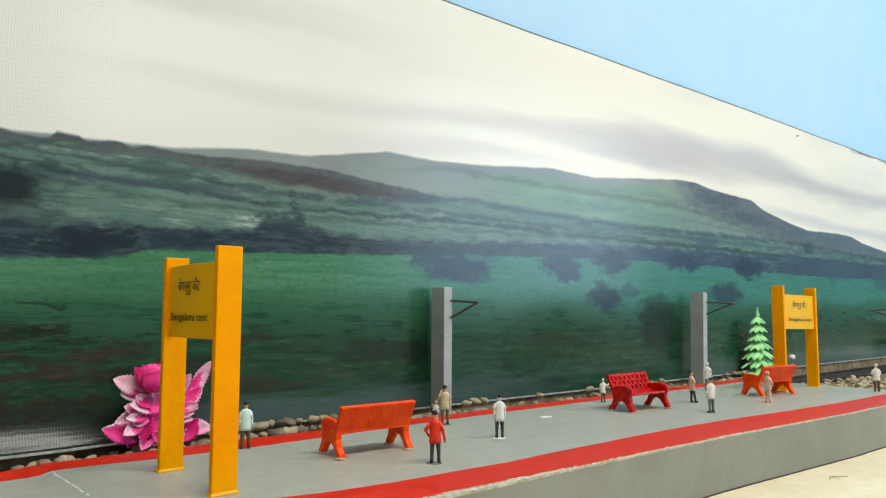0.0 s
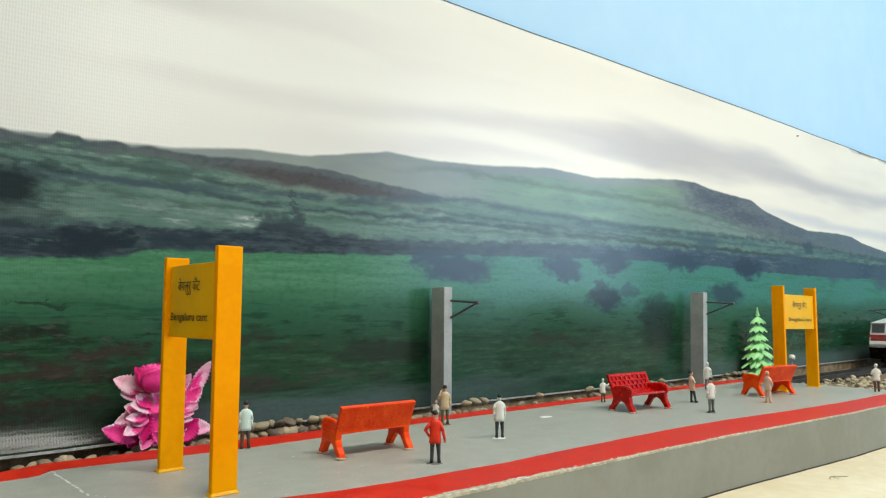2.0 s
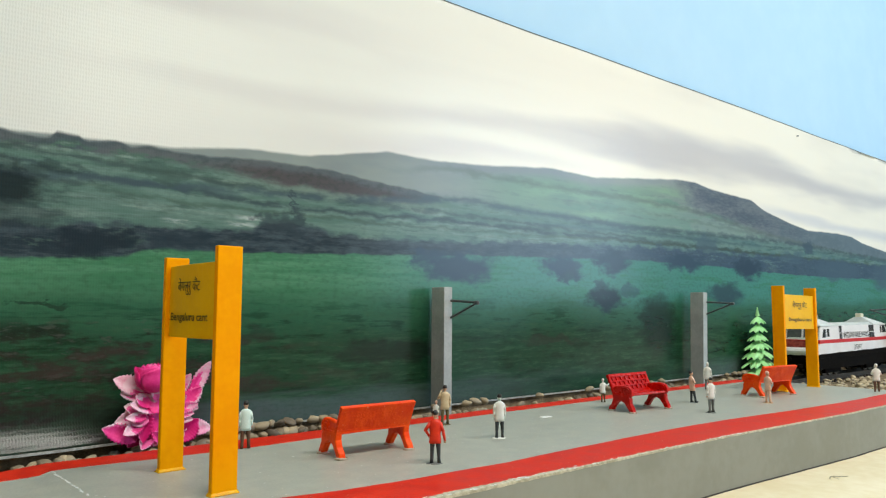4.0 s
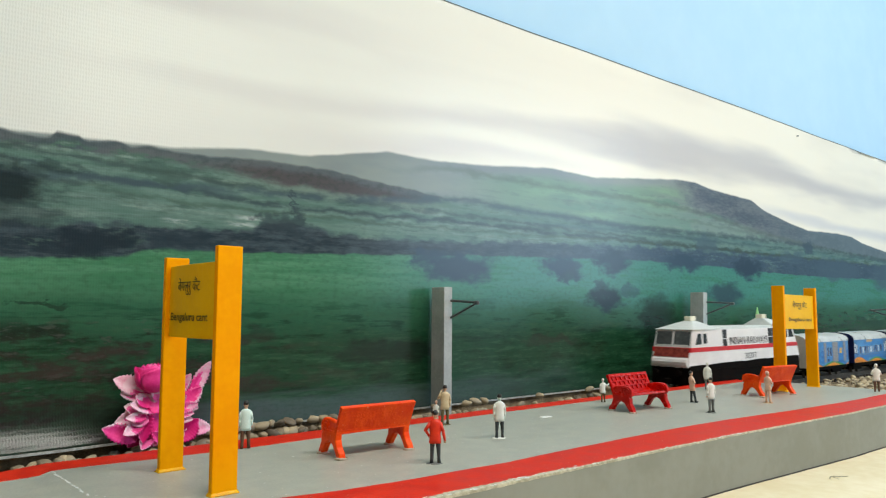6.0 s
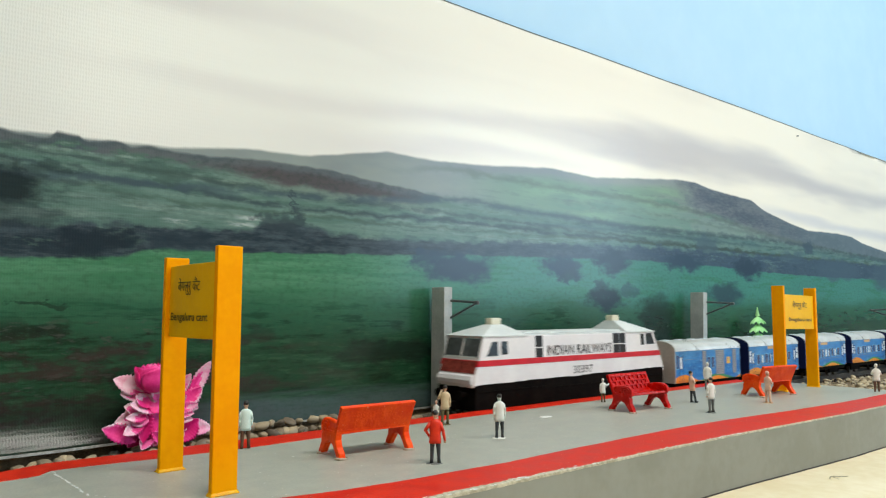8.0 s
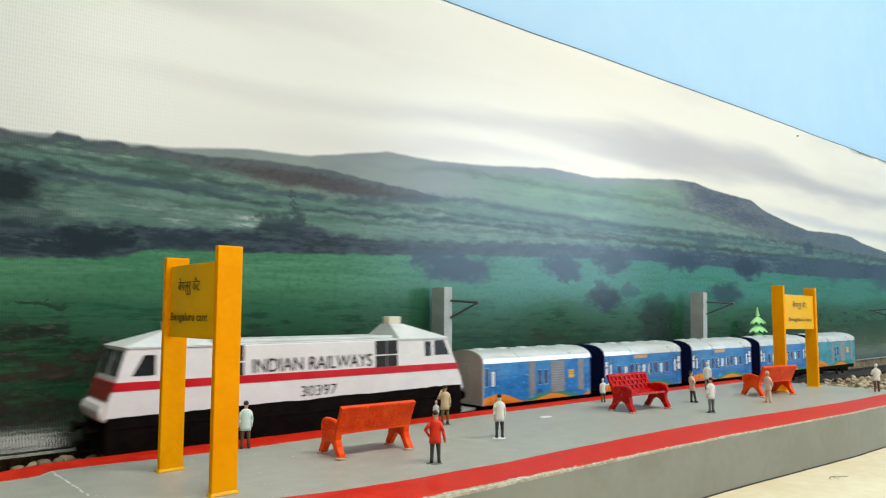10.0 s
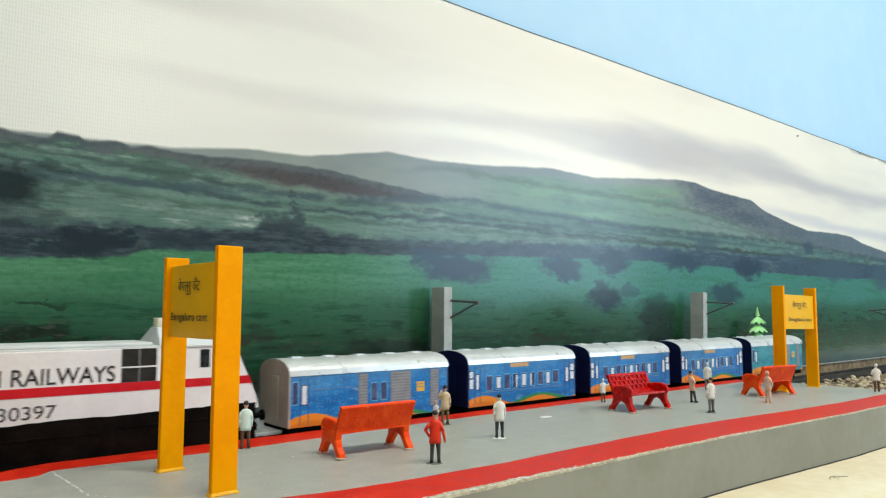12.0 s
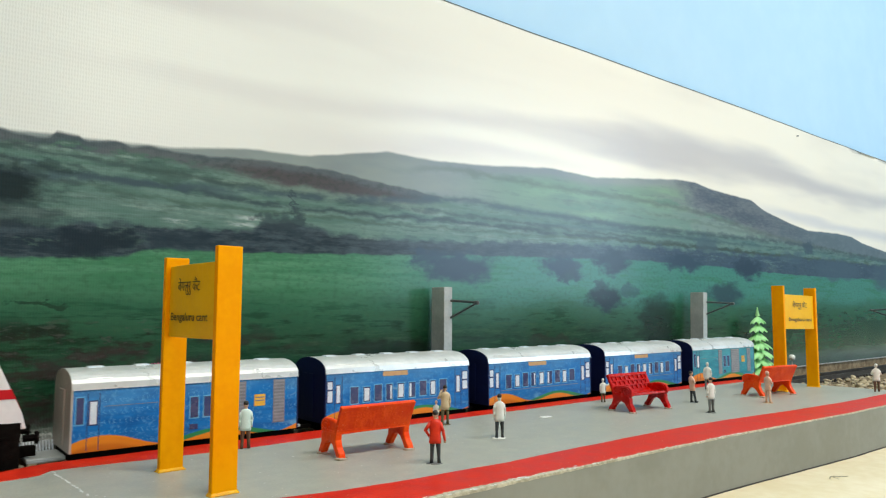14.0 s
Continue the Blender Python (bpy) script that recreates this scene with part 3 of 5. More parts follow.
def build_banner():
    b = thing("landscape_banner", mm(0, BANNER_Y, 0), "glossy printed landscape banner with hills and cloudy sky", "banner")
    bm = bmesh.new()
    xs = [-400 + 2400 * i / 160 for i in range(161)]
    top = [271.0 + 0.9 * noise.noise((x * .012, 0, 0)) - max(0, x - 700) * 0.008 for x in xs]

    def curl(x, z):
        """How far the loose foot of the sheet bends away from the wall."""
        loose = max(0.0, min(1.0, (140 - x) / 80))
        u = max(0.0, min(1.0, (13 - z) / 17.0))
        return -loose * 9.0 * u ** 1.5 + 0.35 * noise.noise((x * .03, z * .03, 0)) * min(1.0, (269.2 - z) / 60)
    zs = [-4.0 + 24 * k / 16 for k in range(17)] + [40, 80, 140, 200, 245, 264, 269.2]
    loft(bm, [[(x, curl(x, z), z) for z in zs] + [(x, 0, t), (x, 0.8, t)] + [(x, curl(x, z) + .8, z) for z in zs[::-1]] for x, t in zip(xs, top)])
    part("sheet", bm, BANNER, b, smooth=True)
    bm = bmesh.new()
    loft(bm, [[(x, curl(x, -4.0) + d, z) for d, z in ((-.4, -4.6), (1.1, -4.6), (1.1, -3.5), (-.4, -3.5))] for x in xs])
    part("hem", bm, HEM, b, "pale bottom hem of the banner")
    bm = bmesh.new()
    loft(bm, [[(x, -.2, t - 0.1), (x, 1.2, t - 0.1), (x, 1.2, t + 0.6), (x, -.2, t + 0.6)] for x, t in zip(xs, top)])
    part("top_cord", bm, BRACKET, b, "dark cord along the top edge")
    nail = thing("nail", mm(823, BANNER_Y - 0.4, 261), "small dark nail through the banner", "nail")
    bm = bmesh.new(); rod(bm, (0, 1, 0), (0, -1.2, 0), 0.5); rod(bm, (0, -1.2, 0), (0, -1.8, 0), 1.1, 0.9)
    part("head", bm, BRACKET, nail)


def along(x, *steps):
    """A value that runs straight from one (x, value) step to the next."""
    for (a, va), (b, vb) in zip(steps, steps[1:]):
        if x <= b:
            return va + (vb - va) * max(0.0, (x - a) / (b - a))
    return steps[-1][1]


def platform_front(x):
    return along(x, (-260, 174.0), (200, 173.6), (310, 172.6), (430, 166.4), (577, 164.6)) + 0.25 * noise.noise((x * .04, 5, 0))


def platform_back(x):
    return along(x, (-260, 275.0), (36, 295.5), (52, 301.6), (566, 302.0)) + 0.3 * noise.noise((x * .05, 7, 0))


def build_platform():
    p = structure("platform", None, "grey painted model station platform with red edge stripes", "platform")
    xs = [-260 + 8.12 * i for i in range(101)]

    def outline(inset):
        return [(x, platform_front(x) + inset) for x in xs] + [(577 - inset, 164.6 + inset), (577 - inset, 268), (566 - inset, 292)] + [(x, platform_back(x) - inset) for x in xs[::-1]]
    bm = bmesh.new()
    prism(bm, outline(0), "z", TABLE_Z, -0.25)
    part("body", bm, SIDE_GREY, p)
    bm = bmesh.new()
    prism(bm, outline(0.5), "z", -0.25, 0.0)
    part("deck", bm, GREY, p, "smooth grey painted deck")

    # red stripes along both edges, hand painted and uneven
    def stripe(x0, x1, near, far, rise=0.12):
        bm = bmesh.new()
        n = 210
        rows = []
        for i in range(n + 1):
            x = x0 + (x1 - x0) * i / n
            a = near(x) + 0.4 * noise.noise((x * .05, 1, 0)) + 0.2 * noise.noise((x * .3, 1, 0))
            b = far(x) + 0.4 * noise.noise((x * .05, 7, 0)) + 0.2 * noise.noise((x * .3, 5, 0))
            rows.append([(x, a, -0.1), (x, b, -0.1), (x, b, rise), (x, a, 0.12)])
        loft(bm, rows)
        return bm
    part("front_stripe", stripe(-255, 575, lambda x: platform_front(x) + 0.7,
                                lambda x: along(x, (-255, 206), (100, 204.4), (121, 200.0), (140, 198.2), (190, 196.4), (230, 198.2), (310, 199.8), (362, 197.4), (416, 192.2), (485, 188.3), (575, 188.0))), RED, p, "red painted front edge stripe")
    part("back_stripe", stripe(-255, 560, lambda x: along(x, (-255, 270), (35, 283.0), (47, 284.0), (52, 290.6), (64, 290.4), (90, 287.8), (125, 286.0), (160, 287.6), (225, 291.6), (300, 293.0), (560, 293.4)),
                               platform_back, 0.8), RED, p, "raised red painted back edge stripe")
    # bare filler along the front lip, broad and crumbly where the paint has chipped off
    random.seed(4)
    bm = bmesh.new()
    rows = []
    for i in range(661):
        x = -250 + 1.25 * i
        wide = along(x, (-250, 3.2), (150, 4.4), (200, 2.6), (260, 1.6), (340, 0.9), (430, 0.6), (575, 0.5))
        w = max(0.12, wide * (0.6 + 0.9 * noise.noise((x * .05, 3, 0)) + 0.5 * noise.noise((x * .35, 9, 0))))
        y = platform_front(x)
        h = 0.25 * noise.noise((x * .25, 2, 0))
        rows.append([(x, y - 0.12, -0.5 - wide * .1 + h), (x, y + w, -0.1), (x, y + w, 0.17), (x, y + w * .45, 0.3 + h * .5), (x, y - 0.1, 0.1)])
    loft(bm, rows)
    part("chipped_edge", bm, CHIPPED, p, "cream filler showing along the chipped edge")
    bm = bmesh.new()
    for i in range(90):
        x = random.uniform(110, 330)
        ball(bm, (x, platform_front(x) + random.uniform(-.2, 3.0) * (1 - (x - 110) / 300), .15), random.uniform(.4, 1.3), random.uniform(.2, .5), random.uniform(.1, .3), n=6, rings=4)
    part("filler_crumbs", bm, WHITE_LINE, p, "pale crumbs of filler on the lip")
    # a dark strip for the shade in the joint between the platform's foot and the board
    bm = bmesh.new()
    loft(bm, [[(x, platform_front(x) - d, z) for d, z in ((0.9 + .4 * noise.noise((x * .08, 4, 0)), TABLE_Z - .1), (-.3, TABLE_Z - .1), (-.3, TABLE_Z + .5), (.15, TABLE_Z + .45))] for x in xs])
    part("foot_gap_shade", bm, SLEEPER, p, "dark strip standing in for the shaded gap along the foot")
    bm = bmesh.new()
    for i in range(60):
        y = 204 + i * 1.42
        if random.random() < .22:
            continue
        c = (54.8 - (y - 242) * 0.055 + random.uniform(-.45, .45), y, 0.02)
        ball(bm, c, random.uniform(0.2, 0.65), random.uniform(0.5, 1.1), 0.2, n=6, rings=4)
    part("joint_line", bm, WHITE_LINE, p, "thin crumbly white joint across the deck")
    bm = bmesh.new()
    for i in range(70):
        x, y = random.uniform(40, 330), random.uniform(206, 284)
        ball(bm, (x, y, 0.0), random.uniform(.15, .45), random.uniform(.15, .35), .12, n=6, rings=4)
    part("paint_specks", bm, WHITE_LINE, p, "small pale specks on the deck")


def build_track():
    t = structure("track", mm(0, TRACK_Y, 0), "dark model railway track with steel rails", "track")
    for side in (-8.5, 8.5):
        bm = bmesh.new()
        for w, z0, z1 in ((2.2, -12.4, -11.8), (0.7, -11.8, -9.0), (1.3, -9.0, RAIL_Z)):
            box(bm, -260, 1900, side - w / 2, side + w / 2, z0, z1)
        part("rail", bm, STEEL, t)
    bm = bmesh.new(); box(bm, -1.6, 1.6, -15, 15, -14.2, -12.2, bevel=0.3)
    first = part("sleeper", bm, SLEEPER, t)
    first.location.x = -0.25
    for i in range(1, 230):
        ob = bpy.data.objects.new("sleeper", first.data)
        scene.collection.objects.link(ob)
        ob.parent = t
        ob.location.x = -0.25 + i * 0.0085


def build_stones():
    random.seed(11)
    meshes = []
    for k in range(7):
        bm = bmesh.new()
        bmesh.ops.create_icosphere(bm, subdivisions=2, radius=1.0)
        for v in bm.verts:
            n = noise.noise(v.co * 1.1 + Vector((k * 7.3, 0, 0)))
            v.co *= 1.0 + 0.45 * n + 0.12 * noise.noise(v.co * 3.0 + Vector((k * 3.1, 2, 0)))
            v.co.z *= 0.72
        ob = part("stone", bm, ROCK, None, smooth=True)
        meshes.append(ob.data)
        bpy.data.objects.remove(ob)

    def lay(parent, x, y, z, r, pale=False):
        ob = bpy.data.objects.new("stone", random.choice(pales if pale else meshes))
        scene.collection.objects.link(ob)
        ob.parent = parent
        ob.location = (x / 1000, y / 1000, z / 1000)
        ob.rotation_euler = (random.uniform(-.4, .4), random.uniform(-.4, .4), random.uniform(0, 6.3))
        ob.scale = (r * random.uniform(.9, 1.45), r * random.uniform(.75, 1.0), r * random.uniform(.8, 1.1))
    pales = [me.copy() for me in meshes]
    for me in pales:
        me.materials[0] = PALE_ROCK
    row = structure("stone_border", None, "row of rounded brown pebbles between track and banner", "pebbles")
    x = 30.0
    while x < 700:
        heap = 1.0 if 128 < x < 215 else (0.1 if x < 95 else 0.35 if x < 128 else 0.5 if x < 290 else 0.3)
        if x < 60 and random.random() < 0.2:
            x += 6
            continue
        r = random.uniform(2.6, 4.2)
        shift = 5.0 if x < 128 else 0.0
        lay(row, x, random.uniform(344, 348) - shift * .6, BASE_Z + r * 0.5 + shift * .3, r)
        lay(row, x + 2, random.uniform(351, 355) - shift, BASE_Z + r * 0.6 + 2.2 * heap + shift * .5, r)
        if random.random() < heap + 0.1:
            r = random.uniform(2.6, 4.0)
            lay(row, x + random.uniform(-2, 2), random.uniform(345, 353), BASE_Z + 5.2 + 1.2 * heap, r)
        if random.random() < heap - 0.1:
            r = random.uniform(2.3, 3.6)
            lay(row, x + random.uniform(-2, 2), random.uniform(347, 353), BASE_Z + 11.2, r)
        x += random.uniform(3.4, 5.2) if heap > .9 else random.uniform(4.6, 7.0)
    heap = structure("stone_heap", None, "scattered pale pebbles past the platform end", "pebbles")
    for i in range(190):
        r = random.uniform(1.0, 2.9)
        lay(heap, random.uniform(584, 800), random.uniform(222, 298), BASE_Z + r * 0.45 + random.uniform(0, 3.0), r, True)


# ---- things on the platform ----
def station_sign(m, gap, height, board_z, depth=8.6, thick=2.6, uneven=0.0, tag=""):
    """Posts stand gap apart along local x; the board faces local -y and the posts are deep along y."""
    s = thing("station_sign", m, tag, "station sign", "station name signs")
    for sx in (-gap / 2, gap / 2):
        bm = bmesh.new()
        rings = []
        for z in (0, 0.8, height * .35, height * .7, height - (uneven if sx < 0 else 0)):
            w, d = thick / 2 + (0.7 if z < 0.5 else 0), depth / 2 + (0.6 if z < 0.5 else 0)
            c = 0.25 * noise.noise((z * .05, sx, 2))
            rings.append([(sx + c - w, -d, z), (sx + c + w, -d, z), (sx + c + w, d, z), (sx + c - w, d, z)])
        loft(bm, rings)
        part("post", bm, SIGN, s, bevel=0.35)
        bm = bmesh.new()
        rows = []
        for z, grow in ((0.02, 0.9), (0.3, 0.8), (0.7, 0.3), (1.1, 0.03)):
            rows.append([(sx + (thick / 2 + grow * (.7 + .9 * noise.noise((k * .9, sx, 0)))) * max(-1, min(1, 1.6 * math.cos(k * math.pi / 12))),
                          (depth / 2 + grow * (.7 + .9 * noise.noise((k * .9, sx, 5)))) * max(-1, min(1, 1.6 * math.sin(k * math.pi / 12))), z) for k in range(24)])
        loft(bm, rows)
        part("paint_puddle", bm, SIGN_FOOT, s, "thick yellow paint puddled at the foot", smooth=True)
    bm = bmesh.new()
    z0, z1 = board_z
    half, y = gap / 2 - thick / 2, -depth / 2 + 1.6
    n = 12
    rows = []
    for i in range(n + 1):
        u = i / n
        x = -half + 2 * half * u
        bow = -1.0 * math.sin(math.pi * u)
        rows.append([(x, y + bow, z0), (x, y + bow + 1.0, z0), (x, y + bow + 1.0, z1), (x, y + bow, z1)])
    loft(bm, rows)
    board = part("board", bm, BOARD, s, "yellow name board with black lettering", bevel=0.2)
    face = Matrix.Rotation(radians(90), 4, "X")
    w = 2 * half
    h = z1 - z0
    yy = (y - 1.25) / 1000
    lettering("बेंगलुरु कैंट", w * 0.46, h * 0.24, INK, board, Matrix.Translation((-w * 0.24 / 1000, yy, (z0 + h * 0.58) / 1000)) @ face)
    lettering("Bengaluru cant", w * 0.76, h * 0.14, INK, board, Matrix.Translation((-w * 0.38 / 1000, yy, (z0 + h * 0.2) / 1000)) @ face, bold=0.012)
    return s


def bench(m, paint, label, length=35.0):
    """A park bench: two cast end frames, a slatted seat and a back of raised bars. It faces local -y."""
    b = thing("park_bench", m, label, "bench", "platform benches")
    L = length / 2
    for sx in (-L + 1.4, L - 1.4):
        bm = bmesh.new()
        t = 1.5
        legs = [(-9.4, 0), (-6.4, 0), (-4.6, 2.6), (-2.6, 5.0), (0, 6.2), (2.6, 5.0), (4.6, 2.6), (6.4, 0), (9.4, 0), (8.6, 2.2), (6.6, 4.4), (5.6, 7.0), (6.0, 9.8), (4.4, 10.2), (-5.4, 9.8), (-6.6, 8.0), (-6.8, 5.0), (-8.4, 2.4)]
        prism(bm, legs, "x", sx - t, sx + t)
        arm = [(-6.2, 8.2), (5.6, 9.4), (6.6, 11.2), (6.8, 12.8), (5.2, 13.9), (2.0, 14.7), (-2.0, 15.0), (-5.0, 14.8), (-7.0, 13.8), (-8.0, 12.0), (-7.8, 10.0)]
        prism(bm, arm, "x", sx - t * .7, sx + t * .7)
        end = part("end_frame", bm, paint, b, bevel=0.6)
        # scroll moulded on both cheeks of the arm
        bm = bmesh.new()
        for out in (-1, 1):
            x = sx + out * t * .7
            pts = [Vector((x, -3.6 + (3.4 - k * .13) * math.cos(k * .55), 11.9 + (2.3 - k * .1) * math.sin(k * .55))) for k in range(19)]
            for p0, p1 in zip(pts, pts[1:]):
                rod(bm, p0, p1, .36, .34, 6)
        part("arm_scroll", bm, paint, end, smooth=True)
        for fy in (-7.6, 7.6):
            bm = bmesh.new(); ball(bm, (sx, fy, 0.2), 2.9, 2.3, 0.8, n=12, rings=5)
            for v in bm.verts:
                v.co += Vector((.8, .6, 0)) * noise.noise(v.co * .5 + Vector((sx, fy, 0)))
            part("glue_foot", bm, GLUE, b, "dried glue blob at the foot", smooth=True)
    bm = bmesh.new()
    for y0 in (-6.8, -3.5, -0.2, 3.1):
        box(bm, -L, L, y0, y0 + 2.9, 9.3, 10.5, bevel=0.25)
    part("seat", bm, paint, b)
    up = Vector((0, 0.46, 1)).normalized()
    bm = bmesh.new()

    def at(x, s, d):
        return Vector((x, 5.2, 9.8)) + up * s + Vector((0, -up.z, up.y)) * d

    def bar(x0, x1, s0, s1, d0, d1, shear=0.0):
        loft(bm, [[at(x0, s0, d), at(x1, s0, d), at(x1 + shear, s1, d), at(x0 + shear, s1, d)] for d in (d0, d1)])
    H = 11.5
    n = 14
    # the web's rear is brushed thick and a little wavy
    loft(bm, [[at(x, s, d + (.18 * noise.noise((x * .3, s * .3, 1)) if d < 0 else 0)) for s, d in ((0, -.5), (H * .3, -.6), (H * .6, -.6), (H, -.5), (H, .1), (0, .1))] for x in (-L + 2 * L * i / n for i in range(n + 1))])
    bar(-L, L, H - 1.7, H, -0.75, 1.1)
    bar(-L, L, 0, 1.5, -0.6, 1.0)
    for x0 in (-L, L - 1.7):
        bar(x0, x0 + 1.7, 1.5, H - 1.7, -0.6, 1.0)
    step = (H - 3.2) / 3
    for r in (1, 2):
        bar(-L + 1.7, L - 1.7, 1.5 + step * r - .45, 1.5 + step * r + .45, 0, .95)
    for r in range(3):
        for c in range(8):
            x = -L + 1.7 + (2 * L - 3.4) * (c + (.85 if r % 2 else .35)) / 8
            bar(x - .55, x + .55, 1.5 + step * r, 1.5 + step * (r + 1), 0, .9)
    part("backrest", bm, paint, b, bevel=0.2)
    return b


def figure(m, shirt, trousers, label, skin=None, arms="down", base=None, lean=0.0, height=20.0, hair=None, stride=0.0):
    """A painted miniature figure, one plain mesh. It faces local -y."""
    bm = bmesh.new()
    for sx, fy in ((-1.25, -0.25 - stride), (1.25, 0.35 + stride)):
        loft(bm, [ring((sx * 1.25, fy, 0.25), .75, .95, 8), ring((sx * 1.15, fy, 2.0), .68, .75, 8), ring((sx * 1.05, fy * .5, 5.2), .85, .9, 8), ring((sx * .85, 0, 9.3), 1.15, 1.25, 8)], 1)
        ball(bm, (sx * 1.28, fy - .6, .42), .75, 1.45, .5, 3, 8, 5)
    loft(bm, [ring((.1, 0, 7.6), 2.55, 1.7, 12), ring((0, 0, 9.0), 2.45, 1.65, 12), ring((0, 0, 11.0), 2.2, 1.45, 12), ring((0, -.05, 13.2), 2.5, 1.5, 12), ring((0, 0, 15.2), 2.7, 1.4, 12), ring((0, 0, 16.2), 1.7, 1.1, 12), ring((0, 0, 16.6), .8, .75, 12)], 0)
    rod(bm, (0, 0, 16.3), (0, -.05, 17.3), .7, .65, 8, 2)
    ball(bm, (0, -.1, 18.4), 1.12, 1.3, 1.5, 2, 10, 7)
    ball(bm, (0, .18, 18.95), 1.2, 1.3, 1.15, 3, 10, 6)
    for sx in (-1, 1):
        s = Vector((sx * 1.95, 0, 15.2))
        if arms == "hips":
            e, w = Vector((sx * 4.2, .7, 12.4)), Vector((sx * 2.2, -.6, 10.4))
        elif arms == "one_hip" and sx > 0:
            e, w = Vector((4.0, .6, 12.6)), Vector((2.5, -.5, 10.2))
        elif arms == "one_hip":
            e, w = Vector((-3.2, .2, 12.0)), Vector((-4.0, -.4, 8.2))
        elif arms == "phone" and sx > 0:
            e, w = Vector((3.6, -.9, 13.2)), Vector((1.6, -1.6, 16.9))
        elif arms == "out" and sx < 0:
            e, w = Vector((-4.0, -.6, 14.0)), Vector((-6.2, -1.4, 15.2))
        elif arms == "fold":
            e, w = Vector((sx * 3.0, -.4, 12.6)), Vector((-sx * .3, -1.9, 12.9))
        else:
            e, w = Vector((sx * 2.65, .25, 12.3)), Vector((sx * 2.5, -.5, 9.2))
        rod(bm, s, e, .85, .7, 8, 0)
        ball(bm, e, .72, .72, .72, 0, 8, 5)
        rod(bm, e, w, .68, .52, 8, 0)
        ball(bm, w, .6, .6, .7, 2, 8, 5)
    if base:
        loft(bm, [[q + Vector((.9, .7, 0)) * noise.noise(q * .6) for q in ring((.3, -.2, h), r, r * .8, 14)] for h, r in ((-.02, 3.5), (.16, 3.2), (.3, 2.2))], 4)
        for v in bm.verts:
            v.co += Vector((.12, .1, .1)) * noise.noise(v.co * .9 + m.translation * 70)
    bm.transform(Matrix.Diagonal((.94 * height / 20, .94 * height / 20, height / 20, 1)) @ Matrix.Rotation(radians(lean), 4, "X"))
    ob = part("miniature_figure", bm, [shirt, trousers, skin or SKINS, hair or HAIR, base or GLUE], None, smooth=True)
    ob.matrix_basis = m
    return tagged(ob, label, "figurine", "miniature figures")


def catenary_mast(m, label, height):
    """A grey mast with a triangular bracket that reaches over the track, towards local -y."""
    p = thing("catenary_mast", m, label, "mast", "catenary masts")
    bm = bmesh.new()
    box(bm, -3.3, 3.3, -0.0, 13.0, 0, height, bevel=0.4)
    part("mast", bm, POLE, p)
    for z in (height * .33, height * .72):
        bm = bmesh.new(); box(bm, -3.42, 3.42, -0.12, 13.1, z, z + .35)
        part("seam", bm, POLE, p)
    za, zb = height - 8.5, height - 19.5
    bm = bmesh.new(); rod(bm, (2.4, 0.4, za), (2.4, -25.0, za - 1.5), .85, .75)
    part("bracket_arm", bm, BRACKET, p)
    bm = bmesh.new(); rod(bm, (2.4, 0.4, zb), (2.4, -22.5, za - 2.5), .8, .7)
    part("bracket_strut", bm, BRACKET, p)
    bm = bmesh.new(); ball(bm, (2.4, -24.5, za - 1.6), 1.6, 2.0, 1.5)
    part("insulator", bm, BRACKET, p, smooth=True)
    return p


def toy_pine(m):
    p = thing("toy_pine_tree", m, "pale green moulded plastic pine tree beside the track", "tree")
    bm = bmesh.new(); rod(bm, (0, 0, 0), (0, 0, 70), 1.7, .5, 8)
    part("trunk", bm, PINE, p)
    random.seed(3)
    z, k = 9.0, 0
    for R in (29.0, 28.0, 27.0, 22.0, 17.5, 16.0, 13.5):
        bm = bmesh.new()
        n = 12 if R > 17 else 9
        for i in range(n):
            a = 2 * math.pi * (i + .5 * (k % 2)) / n + random.uniform(-.12, .12)
            r = R * random.uniform(.88, 1.08)
            d, s = Vector((math.cos(a), math.sin(a) * .4, 0)), Vector((-math.sin(a), math.cos(a) * .5, 0))
            rings = []
            for u, w, dz in ((.05, 2.0, 6.4), (.3, 4.4, 4.8), (.55, 5.4, 2.8), (.8, 4.0, .6), (1.0, .4, -1.9)):
                c = d * r * u + Vector((0, 0, z + dz * (R / 20 * .6 + .4)))
                w *= .55 + R / 42
                rings.append([c - s * w - Vector((0, 0, .5)), c - Vector((0, 0, .7)), c + s * w - Vector((0, 0, .5)), c + Vector((0, 0, .75))])
            loft(bm, rings)
        part("branch_tier", bm, PINE, p, smooth=False)
        z += 8.5
        k += 1
    bm = bmesh.new(); rod(bm, (0, 0, 66), (0, 0, 75), 2.2, .3, 8)
    part("tip", bm, PINE, p)


